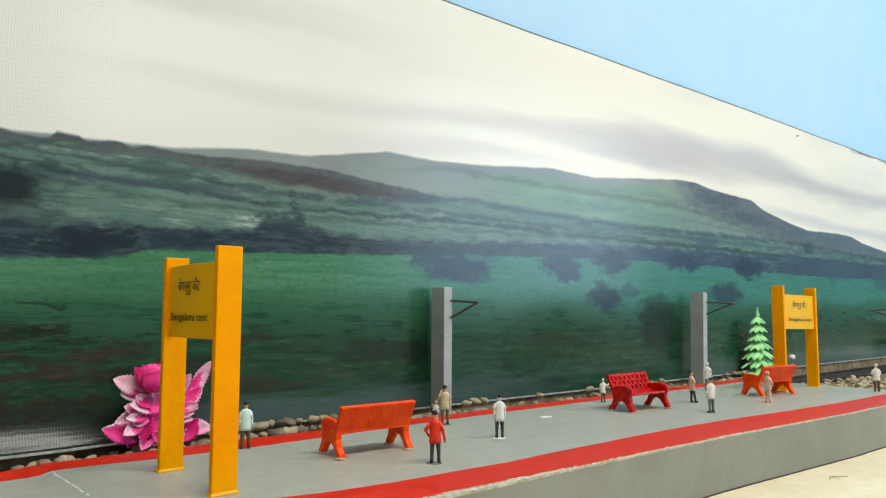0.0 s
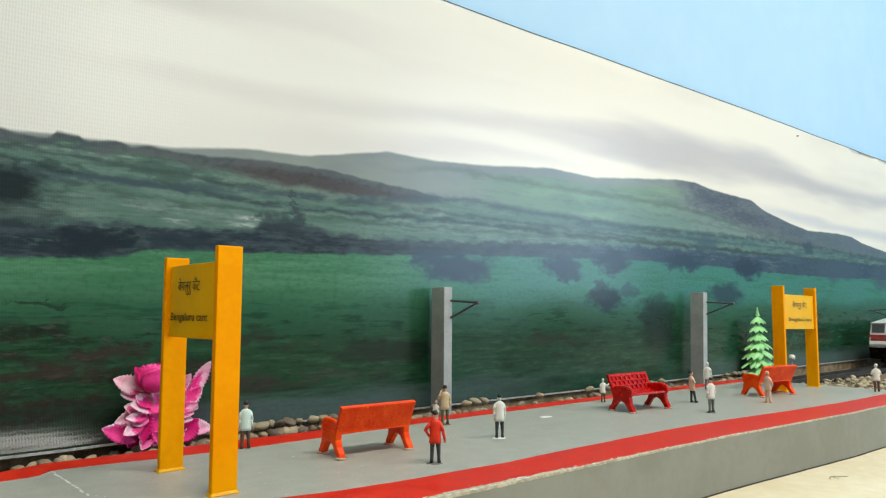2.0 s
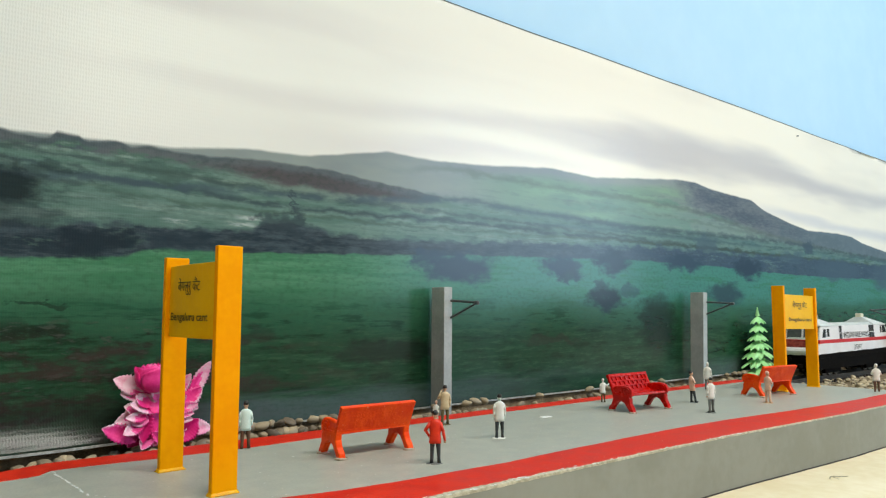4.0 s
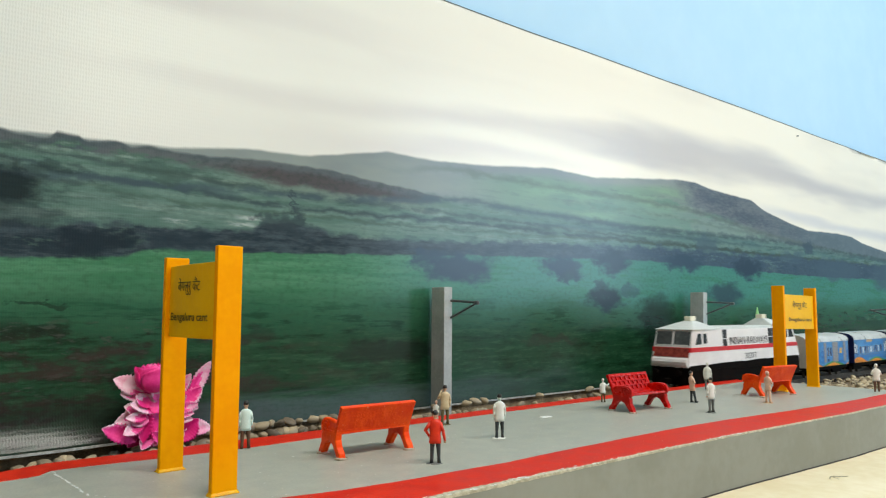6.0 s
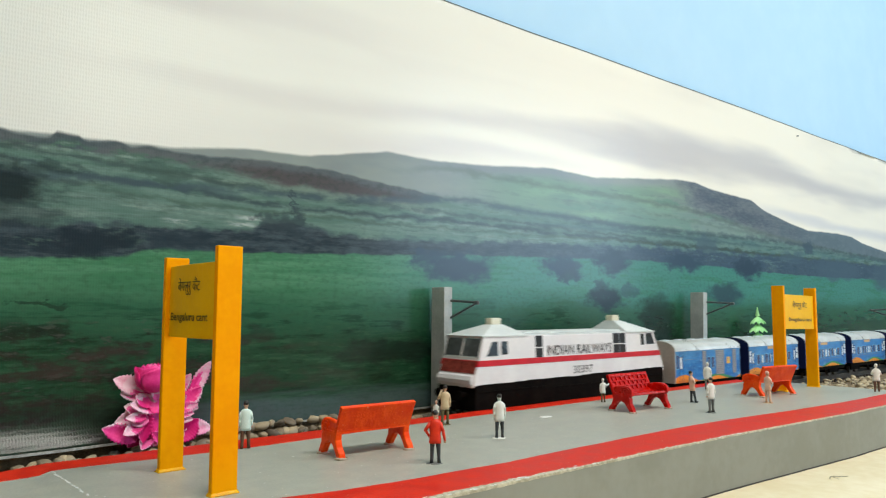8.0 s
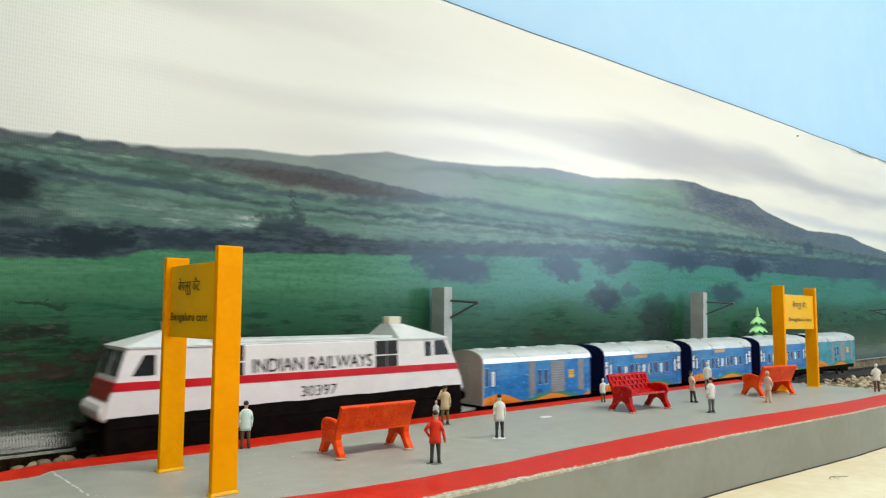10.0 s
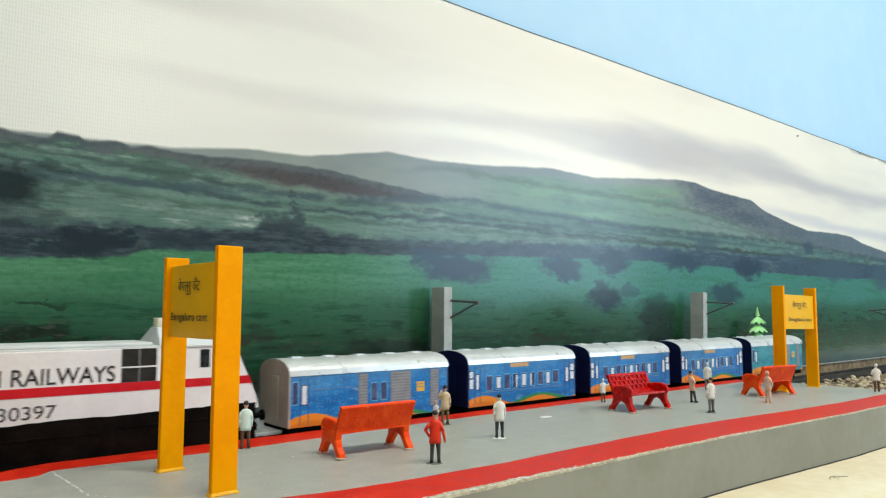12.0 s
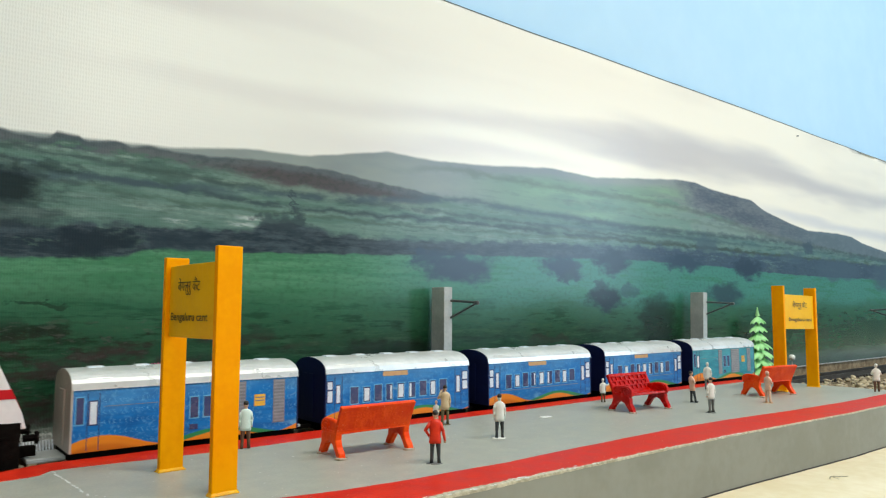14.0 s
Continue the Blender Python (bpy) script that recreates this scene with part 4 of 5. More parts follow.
def pink_flower(m):
    f = thing("artificial_flower", m, "pink artificial flower with pale serrated leaves", "flower")

    def leaf(base, tip, width, mat, pale, depth=0.0, curl=0.12):
        """A saw-edged leaf from base to tip, (x, z) each; its outer part past pale is nearly white, in ragged streaks."""
        bm = bmesh.new()
        d = Vector((tip[0] - base[0], random.uniform(-3, 1), tip[1] - base[1]))
        length = d.length
        d.normalize()
        s = d.cross(Vector((random.uniform(-.3, .3), -1, random.uniform(0, .4)))).normalized()
        n = s.cross(d).normalized()
        rings = []
        for i in range(31):
            u = i / 30
            w = width * .8 * math.sin(math.pi * min(1, u * .9 + .1)) ** .75 * (.9, 1.0, 1.13)[i % 3]
            c = Vector((base[0], depth, base[1])) + d * length * u - n * curl * math.sin(math.pi * u) * length * .5
            rib = .1 * (i % 3)
            front = [c + s * w * k + n * (abs(k) * .42 * w * (1 - .5 * u) + rib * abs(k)) for k in (-1, -.66, -.33, 0, .33, .66, 1)]
            rings.append(front + [q + n * .35 for q in front[::-1]])
        loft(bm, rings)
        bm.faces.ensure_lookup_table()
        for k, face in enumerate(bm.faces):
            i, j = divmod(k, 14)
            across = abs((j if j < 7 else 13 - j) - 2.6) / 3
            white = i / 30 + .4 * across + .35 * noise.noise((j * 1.3 + base[0], i * .12, base[1])) - pale - .15
            face.material_index = 0 if white < 0 else 1 if white < .16 else 2
        part("leaf", bm, [mat, PETAL_SHADES[1], PALE_PINK], f, smooth=True)
    deep = PETAL_SHADES[2]
    for base, tip, w, mat, pale, depth in (
            ((-5, 35), (-19.2, 41), 5.6, PINK, .2, -1), ((-4, 33), (-16, 34), 4.4, PINK, .3, -2.5), ((4, 27.5), (-13, 29.5), 5.6, PINK, .35, -4), ((-2, 26), (-18.4, 21.4), 5.0, PINK, .3, -3), ((-8, 13.5), (-23.8, 19.5), 5.4, PETAL_SHADES[0], .85, -3),
            ((-5.5, 28), (-6.2, 11.5), 5.2, deep, 1.2, -5), ((16.5, 31), (25.6, 47.5), 4.4, PINK, .4, -1), ((9, 32), (15.5, 42), 3.8, PINK, .5, -2), ((9, 24), (21.5, 35), 5.6, PINK, .75, -3), ((8, 30), (20.5, 24.5), 5.4, PINK, .7, -2),
            ((11, 11), (20.5, 19.5), 6.0, deep, .95, -4), ((15, 16), (28, 14), 4.8, PINK, .2, -1), ((0, 24), (3, 8), 6.0, PINK, .9, -3), ((4, 22), (10, 9), 5.6, deep, 1.0, -2), ((2, 33), (9, 40), 5.2, PINK, .7, 1), ((-2, 18), (-12, 9.5), 4.6, deep, 1.1, 1),
            ((6, 20), (15, 26), 5.0, PINK, .6, 1), ((-3, 30), (-10, 24), 5.0, deep, 1.1, 1)):
        leaf(base, tip, w, mat, pale, depth)
    # smaller leaves between them
    for k in range(20):
        a = k * 2.4
        bx, bz = 1 + 9 * math.cos(a) * random.uniform(.5, 1), 23 + 8 * math.sin(a) * random.uniform(.5, 1)
        size = random.uniform(7, 10)
        leaf((bx, bz), (bx + size * math.cos(a) * 1.1, bz + size * math.sin(a) * .9), random.uniform(2.8, 4.0), random.choice(PETAL_SHADES), random.uniform(.15, .7), random.uniform(-6, -3))
    # the bloom: petals wrapped round one another, the outer ones opened and drooping
    for k in range(17):
        bm = bmesh.new()
        a = k * 2.4 + .4
        rad = 2.0 + k * .44
        c = Vector((-2.8, -6.0, 41.0 + (16 - k) * .28))
        outer = []
        lip = 80 - k * 3.0
        for u in np.linspace(0, 1, 12):
            el = radians(-72 + (lip + 72) * u)
            half = .95 * math.sin(math.pi * (.16 + .6 * u)) + .22
            flare = 1.0 + (max(0, u - .74) / .26) ** 1.6 * (.08 + k * .016)
            both = []
            for d in (0.0, .4):
                both.append([c + Vector((math.cos(a + t) * math.cos(el) * (rad - d) * flare, math.sin(a + t) * math.cos(el) * (rad - d) * flare * .7,
                                         math.sin(el) * (rad - d) * .86 - abs(t) * u * .9 + .7 * u * u * math.sin(t * 5 + k))) for t in np.linspace(-half, half, 11)])
            outer.append(both[0] + both[1][::-1])
        loft(bm, outer)
        part("petal", bm, PETAL_SHADES[k % 3], f, smooth=True)
    bm = bmesh.new(); rod(bm, (0, 0, 0), (-3, -1, 36), 1.5, 1.2, 8)
    part("stem", bm, PINK, f)


# ---- the train (local x runs back from the nose, z from the rail) ----
LOCO_W = 17.0


def build_loco(m):
    e = thing("locomotive", m, "white model electric locomotive with red band and black underframe", "locomotive")
    W = LOCO_W
    levels = [(22.0, 0.0, 188.8, W), (28.0, 1.2, 187.2, W), (37.0, 4.4, 183.2, W), (50.6, 8.2, 177.2, W - .6)]
    bm = bmesh.new()
    loft(bm, [[(a, -w, z), (b, -w, z), (b, w, z), (a, w, z)] for z, a, b, w in levels])
    body = part("body", bm, WHITE, e, bevel=0.5)

    def side(z0, z1):
        def at(z):
            for (za, a0, b0, w0), (zb, a1, b1, w1) in zip(levels, levels[1:]):
                if za <= z <= zb:
                    t = (z - za) / (zb - za)
                    return a0 + (a1 - a0) * t, b0 + (b1 - b0) * t, w0 + (w1 - w0) * t
        return at(z0), at(z1)

    def near(x0, x1, z0, z1, name, mat, parent, proud=.15, taper=(0, 0), label=""):
        (_, _, w0), (_, _, w1) = side(z0, z1)
        made = []
        for s in (1, -1):
            bm = bmesh.new()
            q = [(x0, s * w0, z0), (x1, s * w0, z0), (x1 - taper[1], s * w1, z1), (x0 + taper[0], s * w1, z1)]
            if s > 0:
                q = [q[1], q[0], q[3], q[2]]
            slab(bm, q, 0, 1, 0, 1, proud)
            made.append(part(name, bm, mat, parent, label))
        return made[-1]
    # red band all round
    bm = bmesh.new()
    (a0, b0, w0), (a1, b1, w1) = side(33.4, 36.9)
    loft(bm, [[(a0 - .18, -w0 - .18, 33.4), (b0 + .18, -w0 - .18, 33.4), (b0 + .18, w0 + .18, 33.4), (a0 - .18, w0 + .18, 33.4)],
              [(a1 - .18, -w1 - .18, 36.9), (b1 + .18, -w1 - .18, 36.9), (b1 + .18, w1 + .18, 36.9), (a1 - .18, w1 + .18, 36.9)]])
    part("red_band", bm, LOCO_RED, e, "red band round the body")
    near(10.4, 19.6, 39.2, 47.6, "cab_window", GLASS, body, taper=(4.6, 0))
    near(22.4, 27.6, 39.8, 47.6, "cab_window", GLASS, body)
    near(161.2, 165.4, 41.4, 49.2, "cab_window", GLASS, body)
    near(167.8, 178.2, 41.7, 49.6, "cab_window", GLASS, body, taper=(0, 3.6))
    for x0, x1 in ((51.8, 58.2), (129.2, 143.0)):
        near(x0, x1, 36.95, 50.4, "louvre", LOUVRE, body, .12)
        near(x0, x1, 42.7, 43.3, "louvre_bar", WHITE, body, .3)
        if x1 - x0 > 10:
            near((x0 + x1) / 2 - .25, (x0 + x1) / 2 + .25, 37, 50.3, "louvre_bar", SHUTTER, body, .25)
    # windscreens at both ends
    for end in (0, 1):
        def fr(y, z):
            (a, b, w), _ = side(z, z)
            return Vector((b if end else a, (1 if end else -1) * y, z))
        for s in (-1, 1):
            bm = bmesh.new()
            y0, y1 = (-15.2, -.9) if s < 0 else (.9, 15.2)
            q = [fr(-y1, 38.2), fr(-y0, 38.2), fr(-y0, 49.4), fr(-y1, 49.4)]
            slab(bm, q, 0, 1, 0, 1, .15)
            part("windscreen", bm, GLASS_FRONT, body)
        bm = bmesh.new()
        slab(bm, [fr(14, 38.0), fr(-14, 38.0), fr(-14, 39), fr(14, 39)], 0, 1, 0, 1, .5)
        part("windscreen_sill", bm, LOCO_ROOF, body)
        bm = bmesh.new()
        slab(bm, [fr(15.8, 29.4), fr(-15.8, 29.4), fr(-15.8, 36.4), fr(15.8, 36.4)], 0, 1, 0, 1, .3, taper=(.01, .01))
        part("nose_panel", bm, NOSE, body, "worn dark red nose panel")
        bm = bmesh.new()
        x = 0 if not end else 188.8
        sgn = -1 if not end else 1
        rows = []
        for k in range(25):
            y = -15.8 + 31.6 * k / 24
            tear = 1.3 * noise.noise((y * .45, 2, end)) + .7 * noise.noise((y * 1.3, 5, end))
            rag = .8 * noise.noise((y * .6, 9, end))
            rows.append([(x - sgn * .2, y, 21.6 + tear), (x + sgn * (1.0 + rag * .4), y, 23.6 + tear * .6), (x + sgn * (1.5 + rag * .5), y, 25.8), (x + sgn * .5, y, 28.0 + rag * .6), (x - sgn * 1.6, y, 28.9 + rag * .5), (x - sgn * 2, y, 22.2 + tear)])
        loft(bm, rows)
        if end:
            bm.free()
        else:
            part("bumper_panel", bm, WHITE, e, "torn white card bumper panel")
        for y in (-10, 10):
            bm = bmesh.new()
            rod(bm, (x, y, 17.5), (x + sgn * 4.2, y, 17.5), 1.3, 1.3); rod(bm, (x + sgn * 4.2, y, 17.5), (x + sgn * 5.2, y, 17.5), 2.6, 2.4, 12)
            part("buffer", bm, BLACK, e)
        bm = bmesh.new(); box(bm, min(x, x + sgn * 6), max(x, x + sgn * 6), -2, 2, 9, 13, bevel=.5)
        part("coupler", bm, BLACK, e)
    # roofs: hipped over both cabs, flat between
    bm = bmesh.new()
    box(bm, 40, 147, -W + .9, W - .9, 50.4, 51.3, bevel=.4)
    box(bm, 45, 142, -W + 3.5, W - 3.5, 51.3, 52.8, bevel=.5)
    part("roof", bm, LOCO_ROOF, e, "pale grey flat roof deck")
    for x0, x1, xa, xb, za in ((7.4, 45, 27, 36, 57.4), (144.5, 178.2, 146.5, 155, 58.8)):
        bm = bmesh.new()
        loft(bm, [[(x0, -W + .1, 50.4), (x1, -W + .1, 50.4), (x1, W - .1, 50.4), (x0, W - .1, 50.4)], [(x0 - .2, -W, 51.0), (x1, -W + .1, 51.0), (x1, W - .1, 51.0), (x0 - .2, W, 51.0)],
                  [(xa, -4, za), (xb, -4, za), (xb, 4, za), (xa, 4, za)]])
        roof = part("cab_roof", bm, LOCO_ROOF, e, "folded pale card hip roof")
        bm = bmesh.new(); box(bm, (xa + xb) / 2 - 4, (xa + xb) / 2 + 4, -3, 3, za - .2, za + 4.0, bevel=.7)
        part("roof_box", bm, BOX, roof, "cream box on the roof")
    # underframe with a ragged paper edge above it
    bm = bmesh.new()
    n = 60
    rows = []
    for i in range(n + 1):
        x = 1.5 + 185.5 * i / n
        t = 23.0 + 0.7 * noise.noise((x * .05, 3, 1)) + 0.4 * noise.noise((x * .3, 3, 1)) + x * .009
        rows.append([(x, -W - .12, 8), (x, W + .12, 8), (x, W + .12, t), (x, -W - .12, t)])
    loft(bm, rows)
    under = part("underframe", bm, BLACK, e, "black underframe skirt")
    for x0, x1, z in ((4, 60, 18.5), (66, 122, 17.5), (128, 184, 18.8)):
        bm = bmesh.new(); box(bm, x0, x1, -W - .5, -W, z, z + .7, bevel=.15)
        part("skirt_ledge", bm, BLACK, under)
    for x0 in (24, 128):
        bm = bmesh.new(); box(bm, x0, x0 + 38, -13, 13, 3.2, 11, bevel=.8)
        bogie = part("bogie", bm, BLACK, e)
        for k in range(3):
            bm = bmesh.new()
            for y in (-8.6, 8.6):
                rod(bm, (x0 + 5 + k * 14, y - 1.2, 6.2), (x0 + 5 + k * 14, y + 1.2, 6.2), 6.2, 6.2, 20)
            rod(bm, (x0 + 5 + k * 14, -8, 6.2), (x0 + 5 + k * 14, 8, 6.2), 1.2, 1.2, 8)
            part("wheelset", bm, STEEL, bogie)
    face = Matrix.Rotation(radians(90), 4, "X")
    yy = -(W + .02) / 1000
    lettering("INDIAN RAILWAYS", 64.8, 6.3, GREY_TEXT, body, Matrix.Translation((.0621, yy - .0001, .0377)) @ face, bold=.006)
    lettering("30397", 19.3, 5.0, GREY_TEXT, body, Matrix.Translation((.0870, yy - .0001, .0252)) @ face, bold=.004)
    return e


def build_coach(m, kind, label):
    c = thing("coach", m, label, "railway coach", "blue coaches")
    L = 97.0 if kind == "van" else 93.0
    W = 16.0
    zf, zg, zt = 10.8, 35.5, 42.6
    arc = [(W * math.cos(t) * 1.0, zg + (zt - zg) * math.sin(t) ** .85) for t in np.linspace(0, math.pi, 15)]
    side_mat = TEAL_SIDE if "teal" in label else VAN_SIDE if kind == "van" else BLUE_SIDE
    bm = bmesh.new(); box(bm, .6, L - .6, -W, W, zf, zg + .2, bevel=.25)
    body = part("body", bm, side_mat, c, "printed side with an orange wave along the foot")
    bm = bmesh.new()
    over = [(y * 1.02, z) for y, z in arc]
    prism(bm, [(W * 1.03, zg - .6)] + over + [(-W * 1.03, zg - .6)], "x", .2, L - .2)
    roof = part("roof", bm, SILVER, c, "silver curved roof")
    for k in range(5):
        x = L * (.12 + .19 * k)
        bm = bmesh.new(); box(bm, x - 3, x + 3, -2.2, 2.2, zt - .5, zt + .45, bevel=.35)
        part("roof_vent", bm, CURTAIN, roof)
    for x0, x1 in ((6, 15), (L - 22, L - 14)):
        bm = bmesh.new(); rod(bm, (x0, -W + 1.4, zg + 3.6), (x1, -W + 1.4, zg + 3.6), .3, n=6)
        rod(bm, (x0, -W + 1.4, zg + 3.6), (x0, -W + 1.6, zg + 2.4), .3, n=6); rod(bm, (x1, -W + 1.4, zg + 3.6), (x1, -W + 1.6, zg + 2.4), .3, n=6)
        part("roof_handrail", bm, SILVER, roof)
    for x0, x1, front in ((0, .8, True), (L - .8, L, False)):
        bm = bmesh.new()
        prism(bm, [(-W, zf), (W, zf)] + arc, "x", x0, x1)
        mat = TIN if (kind == "van" and front and "teal" not in label) else NAVY
        endp = part("end_panel", bm, mat, c, "brownish tin end" if mat is TIN else "dark navy end")
        bm = bmesh.new()
        xo = x0 - .5 if front else x1
        box(bm, xo, xo + .5, -5, 5, zf + 2, zg - 1, bevel=.1)
        part("gangway_door", bm, mat, endp)

    def win(x0, x1, z0, z1, mat, name="window", proud=.12, both=True):
        parent = body
        if mat is PANE and name == "window" or mat is CURTAIN and both:
            for y0, y1 in ((-W - .06, -W + .2), (W - .2, W + .06)):
                bm = bmesh.new(); box(bm, x0 - .45, x1 + .45, y0, y1, z0 - .5, z1 + .5)
                part("window_frame", bm, FRAME if mat is PANE else PANE, parent)
        if both:
            bm = bmesh.new(); box(bm, x0, x1, W - .2, W + proud, z0, z1)
            part(name, bm, mat, parent)
        bm = bmesh.new(); box(bm, x0, x1, -W - proud, -W + .2, z0, z1)
        return part(name, bm, mat, parent)
    if kind == "car":
        for x0, x1, z0, z1, mat in ((1.4, 4.0, 21.2, 26.6, CURTAIN), (1.4, 4.0, 27.4, 31, CURTAIN), (6.4, 8.3, 20.6, 29, CURTAIN), (14.5, 19, 19.6, 27.7, PANE), (22, 25.9, 20, 27.4, PANE),
                                    (28.8, 33.2, 19.9, 28, PANE), (36, 39.9, 19.8, 27.9, PANE), (43.2, 47.3, 20.2, 28, PANE), (50.6, 54.7, 20.1, 28, PANE), (57.8, 62.2, 20.5, 28.2, PANE),
                                    (64.8, 68.6, 20.2, 28, PANE), (71.5, 76.4, 21, 28.2, PANE), (83.6, 85.8, 20.7, 29.4, CURTAIN), (88, 91.4, 22, 26.6, CURTAIN), (88, 91.4, 27.4, 31.6, CURTAIN)):
            win(x0, x1, z0, z1, mat)
            if mat is PANE and int(x0) in (22, 36, 43, 50, 64):
                i = int(x0)
                win(x0 + (.5 if i in (22, 43, 64) else 2.4 if i == 36 else .3), x1 - (.5 if i != 50 else 2.6), z0 + .5, z1 - .6, CURTAIN, "curtain", .2, False)
        for x0 in (5.2, 9.4, 82.4, 86.8):
            win(x0, x0 + .3, 12.6, 33.4, PANE, "door_edge", .1)
        win(33.9, 49.6, 32.1, 34.5, PLATE, "destination_plate")
        win(10, 80, 18.4, 18.7, SHUTTER, "side_line")
    else:
        win(2.0, 4.6, 21.8, 32, PANE)
        win(6.9, 9.4, 21.4, 30.2, CURTAIN)
        for x0 in (5.9, 10.2):
            win(x0, x0 + .3, 11.4, 33.6, PANE, "door_edge", .1)
        for x0, x1 in ((38.4, 43.8), (58.0, 71.0), (84.2, 90.0)):
            win(x0, x1, 14.6, 34.2, SHUTTER, "shutter")
            z = 15.2
            while z < 33.4:
                win(x0 + .4, x1 - .4, z, z + .55, SLAT, "shutter_slat", .3, False)
                z += 1.5
        for x0 in (46.2, 52.0):
            win(x0, x0 + 3.4, 20.4, 29.0, PANE)
        win(46, 49.6, 15.4, 17.6, PANE, "small_vent")
        win(75, 80.2, 22.8, 28, YELLOW, "notice_plate")
        win(75.5, 79.7, 25.0, 25.5, SHUTTER, "printed_bar", .2, False)
        win(75.5, 79.7, 26.4, 26.9, SHUTTER, "printed_bar", .2, False)
        win(12, 36, 28.0, 28.2, SHUTTER, "side_line")
    bm = bmesh.new(); box(bm, 1, L - 1, -W + 1.5, W - 1.5, 7.2, zf + .1, bevel=.3)
    part("underframe", bm, BLACK, c)
    for x0 in (8, L - 30):
        bm = bmesh.new(); box(bm, x0, x0 + 22, -11.5, 11.5, 3.2, 8.4, bevel=.6)
        bogie = part("bogie", bm, BLACK, c)
        for k in (0, 1):
            bm = bmesh.new()
            for y in (-8.6, 8.6):
                rod(bm, (x0 + 4 + k * 14, y - 1.2, 5.2), (x0 + 4 + k * 14, y + 1.2, 5.2), 5.2, 5.2, 18)
            rod(bm, (x0 + 4 + k * 14, -8, 5.2), (x0 + 4 + k * 14, 8, 5.2), 1.1, 1.1, 8)
            part("wheelset", bm, STEEL, bogie)
    if kind == "van" and "teal" not in label:
        bm = bmesh.new(); box(bm, -13, .4, -9, 9, 7.6, 9.2, bevel=.3)
        deck = part("end_platform", bm, POLE, c, "grey end platform with a small railing")
        bm = bmesh.new()
        for k in range(11):
            rod(bm, (-12.6 + k * 1.15, 8.4, 9), (-12.9 + k * 1.15, 9.2, 13.2), .4, n=6)
        part("railing", bm, CURTAIN, deck)
    bm = bmesh.new(); box(bm, L - .2, L + 15.2, -1.6, 1.6, 7.6, 9.4, bevel=.3)
    if "teal" not in label:
        part("coupler", bm, BLACK, c)
        bm = bmesh.new(); box(bm, L + 2, L + 7, -5.5, -2.5, 9.4, 10.6, bevel=.3)
        part("coupler_hook", bm, CURTAIN, c, "pale coupler hook")
    else:
        bm.free()
    return c


# ---- put everything in its place ----
build_room()
build_banner()
build_platform()
build_track()

station_sign(mm(87.0, 241.8, 0, 0, 0, -86.9), 43.9, 79.0, (48.6, 74.0), uneven=1.5, tag="orange-yellow station name sign on two flat posts")
station_sign(mm(533, 240.4, 0, 0, 0.9, 0), 52.0, 75.6, (44.3, 69.4), tag="orange-yellow station name sign beside a red bench")

bench(mm(160.5, 248.5, 0, 0, 0, 178), BENCH_ORANGE, "orange-red painted model bench seen with smooth back")
bench(mm(352.5, 250.5, 0, 0, 0, -3), BENCH_RED, "deep red painted model bench with lattice back")
bench(mm(482, 237.5, 0, 0, 0, 170), BENCH_ORANGE, "orange-red painted model bench beside the name sign")

figure(mm(168.3, 212.5, 0, 0, 0, 140), SHIRT_RED, TROUSER_DARK, "miniature figure in red shirt and dark trousers", arms="one_hip", base=BASE_SHADE)
figure(mm(224, 235.5, 0, 0, 0, 150), SHIRT_WHITE, TROUSER_DARK, "miniature figure in white shirt and charcoal trousers", base=SHIRT_WHITE, skin=SHIRT_MINT)
figure(mm(228.5, 280.5, 0, 0, 0, 145), SHIRT_TAN, TROUSER_OLIVE, "miniature figure in tan shirt with raised hand", arms="phone", base=TROUSER_OLIVE)
figure(mm(123.6, 285.2, 0, 0, 0, 160), SHIRT_MINT, TROUSER_BROWN, "miniature figure in pale mint shirt behind the sign")
figure(mm(404.8, 247.5, 0, 0, 0, 60), SHIRT_PINK, TROUSER_DARK, "miniature figure in pale pink top and dark trousers", arms="fold", base=BASE_SHADE, lean=-5, stride=.4)
figure(mm(372.9, 217, 0, 0, 0, 160), SHIRT_WHITE, TROUSER_GREY, "miniature figure in white shirt and grey trousers", base=BASE_SHADE)
figure(mm(439, 216.5, 0, 0, 0, 70), SHIRT_PINK, SHIRT_PINK, "bare flesh-coloured plastic miniature figure", arms="fold", hair=SHIRT_PINK, base=SHIRT_TAN)
figure(mm(560, 197.0, 0, 0, 0, 120), SHIRT_WHITE, TROUSER_BROWN, "miniature figure in white hood and brown trousers", skin=SHIRT_WHITE, hair=SHIRT_WHITE, arms="fold", stride=.8)
figure(mm(361, 284.2, 0, 0, 0, 150), SHIRT_WHITE, TROUSER_OLIVE, "small miniature figure with one arm held out behind the bench", arms="out", height=15, skin=SHIRT_WHITE, hair=SHIRT_WHITE)
figure(mm(478.2, 280.5, 0, 0, 0, 120), SHIRT_WHITE, TROUSER_GREY, "pale miniature figure standing by the back edge", skin=SHIRT_WHITE, hair=SHIRT_WHITE)
figure(mm(225.5, 284, 0, 0, 0, 300), SHIRT_WHITE, SHIRT_WHITE, "small seated white miniature figure by the back edge", height=12, skin=SHIRT_PINK, hair=SHIRT_PINK)

scrap = bmesh.new()
prism(scrap, [(-3.6, -1.6), (3.4, -2.0), (3.8, 1.3), (-1.5, 2.0), (-3.9, .6)], "z", .1, .5)
tagged(part("paper_scrap", scrap, PAPER, None), "small white paper scrap lying on the grey platform", "paper scrap").matrix_basis = mm(286, 264.7, 0)

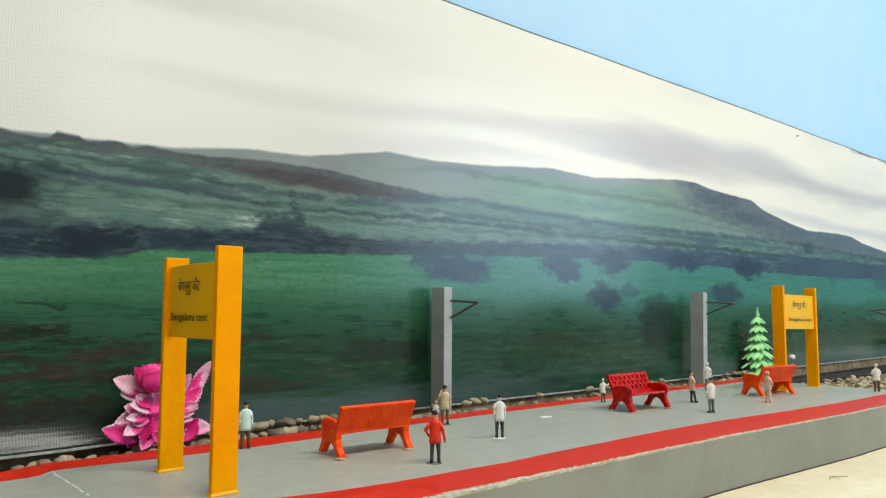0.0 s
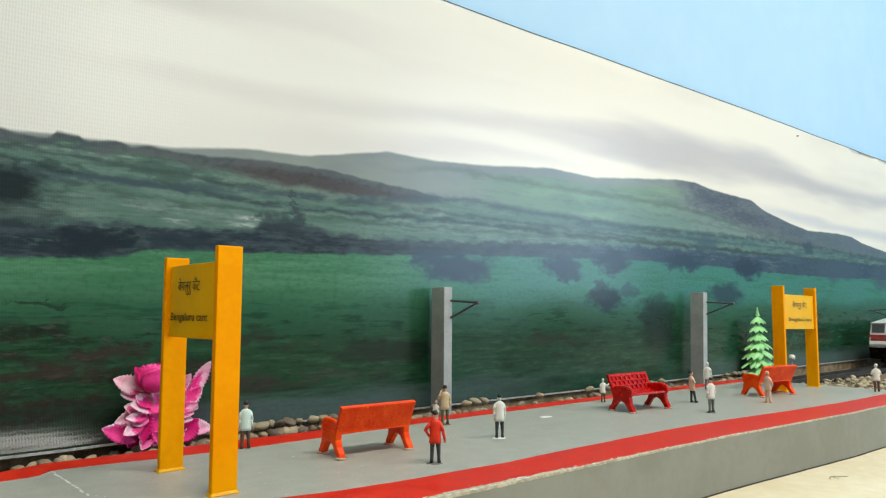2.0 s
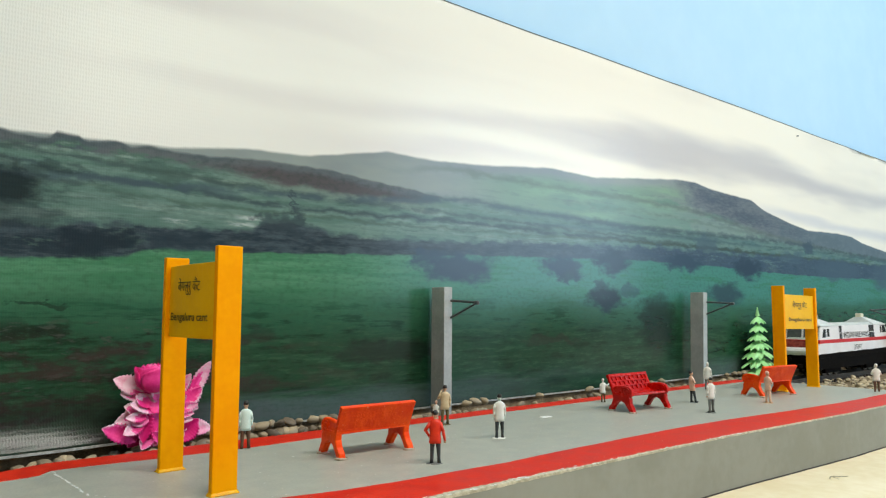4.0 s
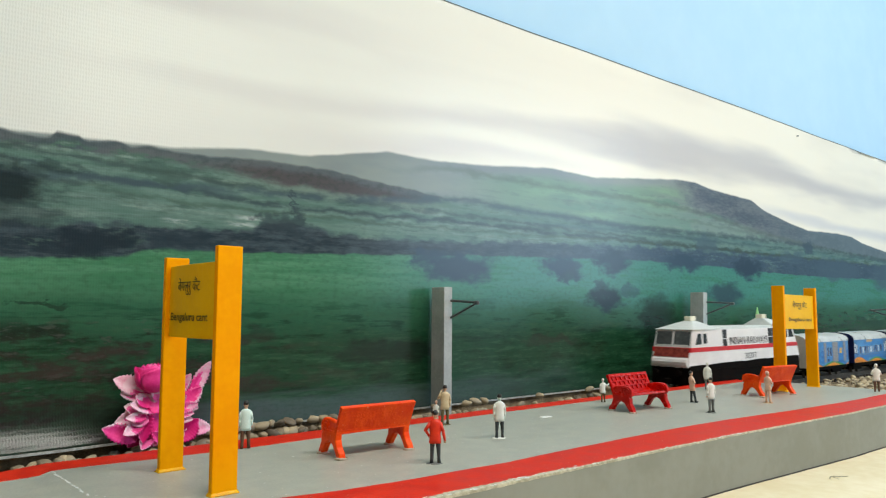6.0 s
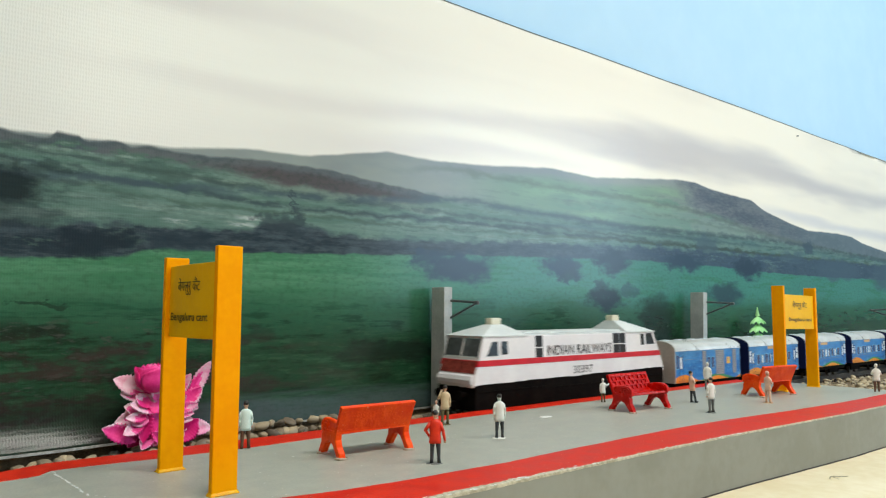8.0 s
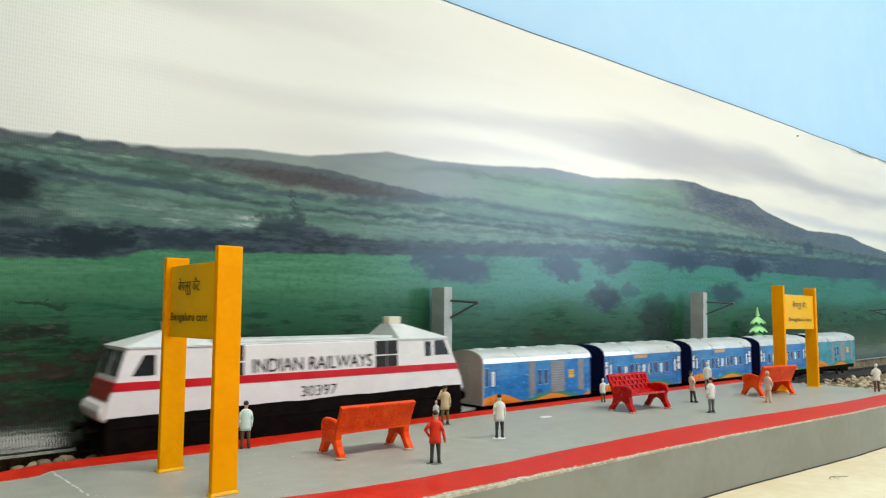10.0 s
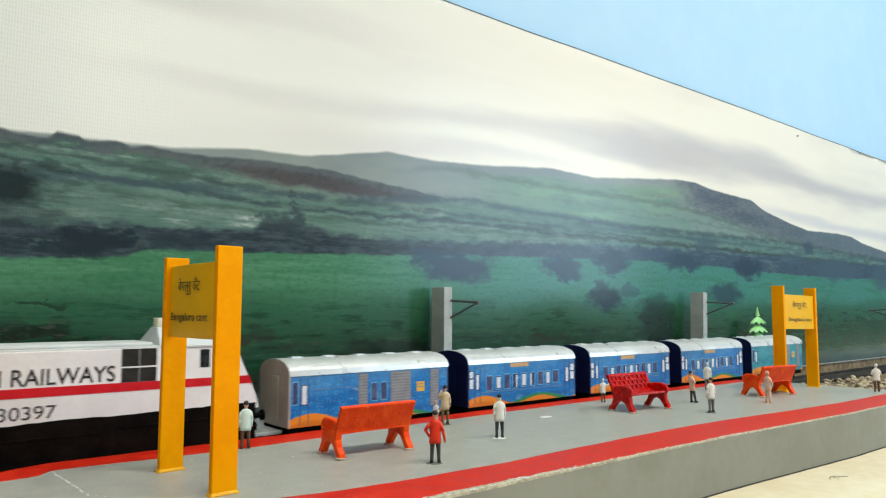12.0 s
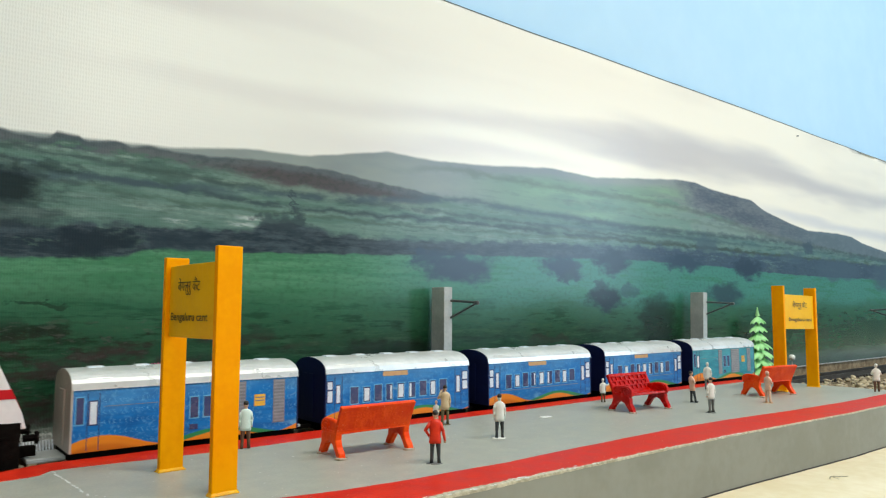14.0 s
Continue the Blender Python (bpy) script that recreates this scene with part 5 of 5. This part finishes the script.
hair = bmesh.new()
for k in range(14):
    a, b = (Vector((-6 + j * .95, 2.2 * math.sin(j * .34) + .5 * math.sin(j * 1.3), .3)) for j in (k, k + 1))
    rod(hair, a, b, .16, .16, 6)
rod(hair, (-1, 1.2, .3), (-3.4, -2.6, .3), .16, .12, 6)
rod(hair, (1.5, 2.0, .3), (2.6, -.6, .3), .2, .12, 6)
tagged(part("thread_scrap", hair, CHIPPED, None), "thin grey thread scrap lying on the cream board", "thread").matrix_basis = mm(373.5, 151.7, TABLE_Z)

catenary_mast(mm(280.6, 342.0, BASE_Z, 0, 0.5, 0), "grey catenary mast with a dark triangular bracket", 86.4)
catenary_mast(mm(577.5, 341.0, BASE_Z, 0, 3.0, 0), "grey catenary mast leaning a little beside the pine", 88.0)
catenary_mast(mm(905, 294.5, BASE_Z, 0, 0, 180), "grey catenary mast at the far end of the track", 82.0)
toy_pine(mm(688, 347, BASE_Z))
random.seed(5)
pink_flower(mm(105, 348.5, BASE_Z - 1))
mark = thing("white_marker", mm(757, 346, BASE_Z), "small white plastic marker on a grey stalk", "marker")
b = bmesh.new(); rod(b, (0, 0, 0), (0, 0, 19.5), .8, .7)
part("stalk", b, POLE, mark)
b = bmesh.new(); ball(b, (0, 0, 22), 4.2, 3, 3.4)
part("head", b, SHIRT_WHITE, mark, smooth=True)

LOCO = build_loco(mm(1166, TRACK_Y, RAIL_Z))
TRAIN = [(LOCO, 0.0)]
for gap, kind, label in ((203.4, "van", "blue model van with silver roof and shutters"), (314.8, "car", "blue model passenger coach with white curtains"),
                         (422.6, "car", "blue model passenger coach with white curtains"), (530.6, "car", "blue model passenger coach with white curtains"), (638.6, "van", "teal-blue model van at the end of the train")):
    TRAIN.append((build_coach(mm(1166 + gap, TRACK_Y - 1.0, RAIL_Z), kind, label), gap))

build_stones()


def motions():
    """The train rolls in along the track and slows down."""
    nose = ((0, 1166), (3.0, 829), (4.25, 689), (5.5, 548), (6.0, 490), (6.5, 432.5), (7.0, 378), (7.5, 323.5), (8.0, 268), (8.2, 246.5), (9.2, 145), (10.3, 46), (10.5, 29.8), (11.0, -2), (11.5, -27.8),
            (12.0, -51.2), (12.5, -74.8), (13.0, -99), (13.5, -125.5), (13.8, -138), (14.0, -143.3))
    for ob, gap in TRAIN:
        y = TRACK_Y if gap == 0 else TRACK_Y - 1.0
        walk(ob, [(t, mm(x + gap, y, RAIL_Z)) for t, x in nose])


motions()
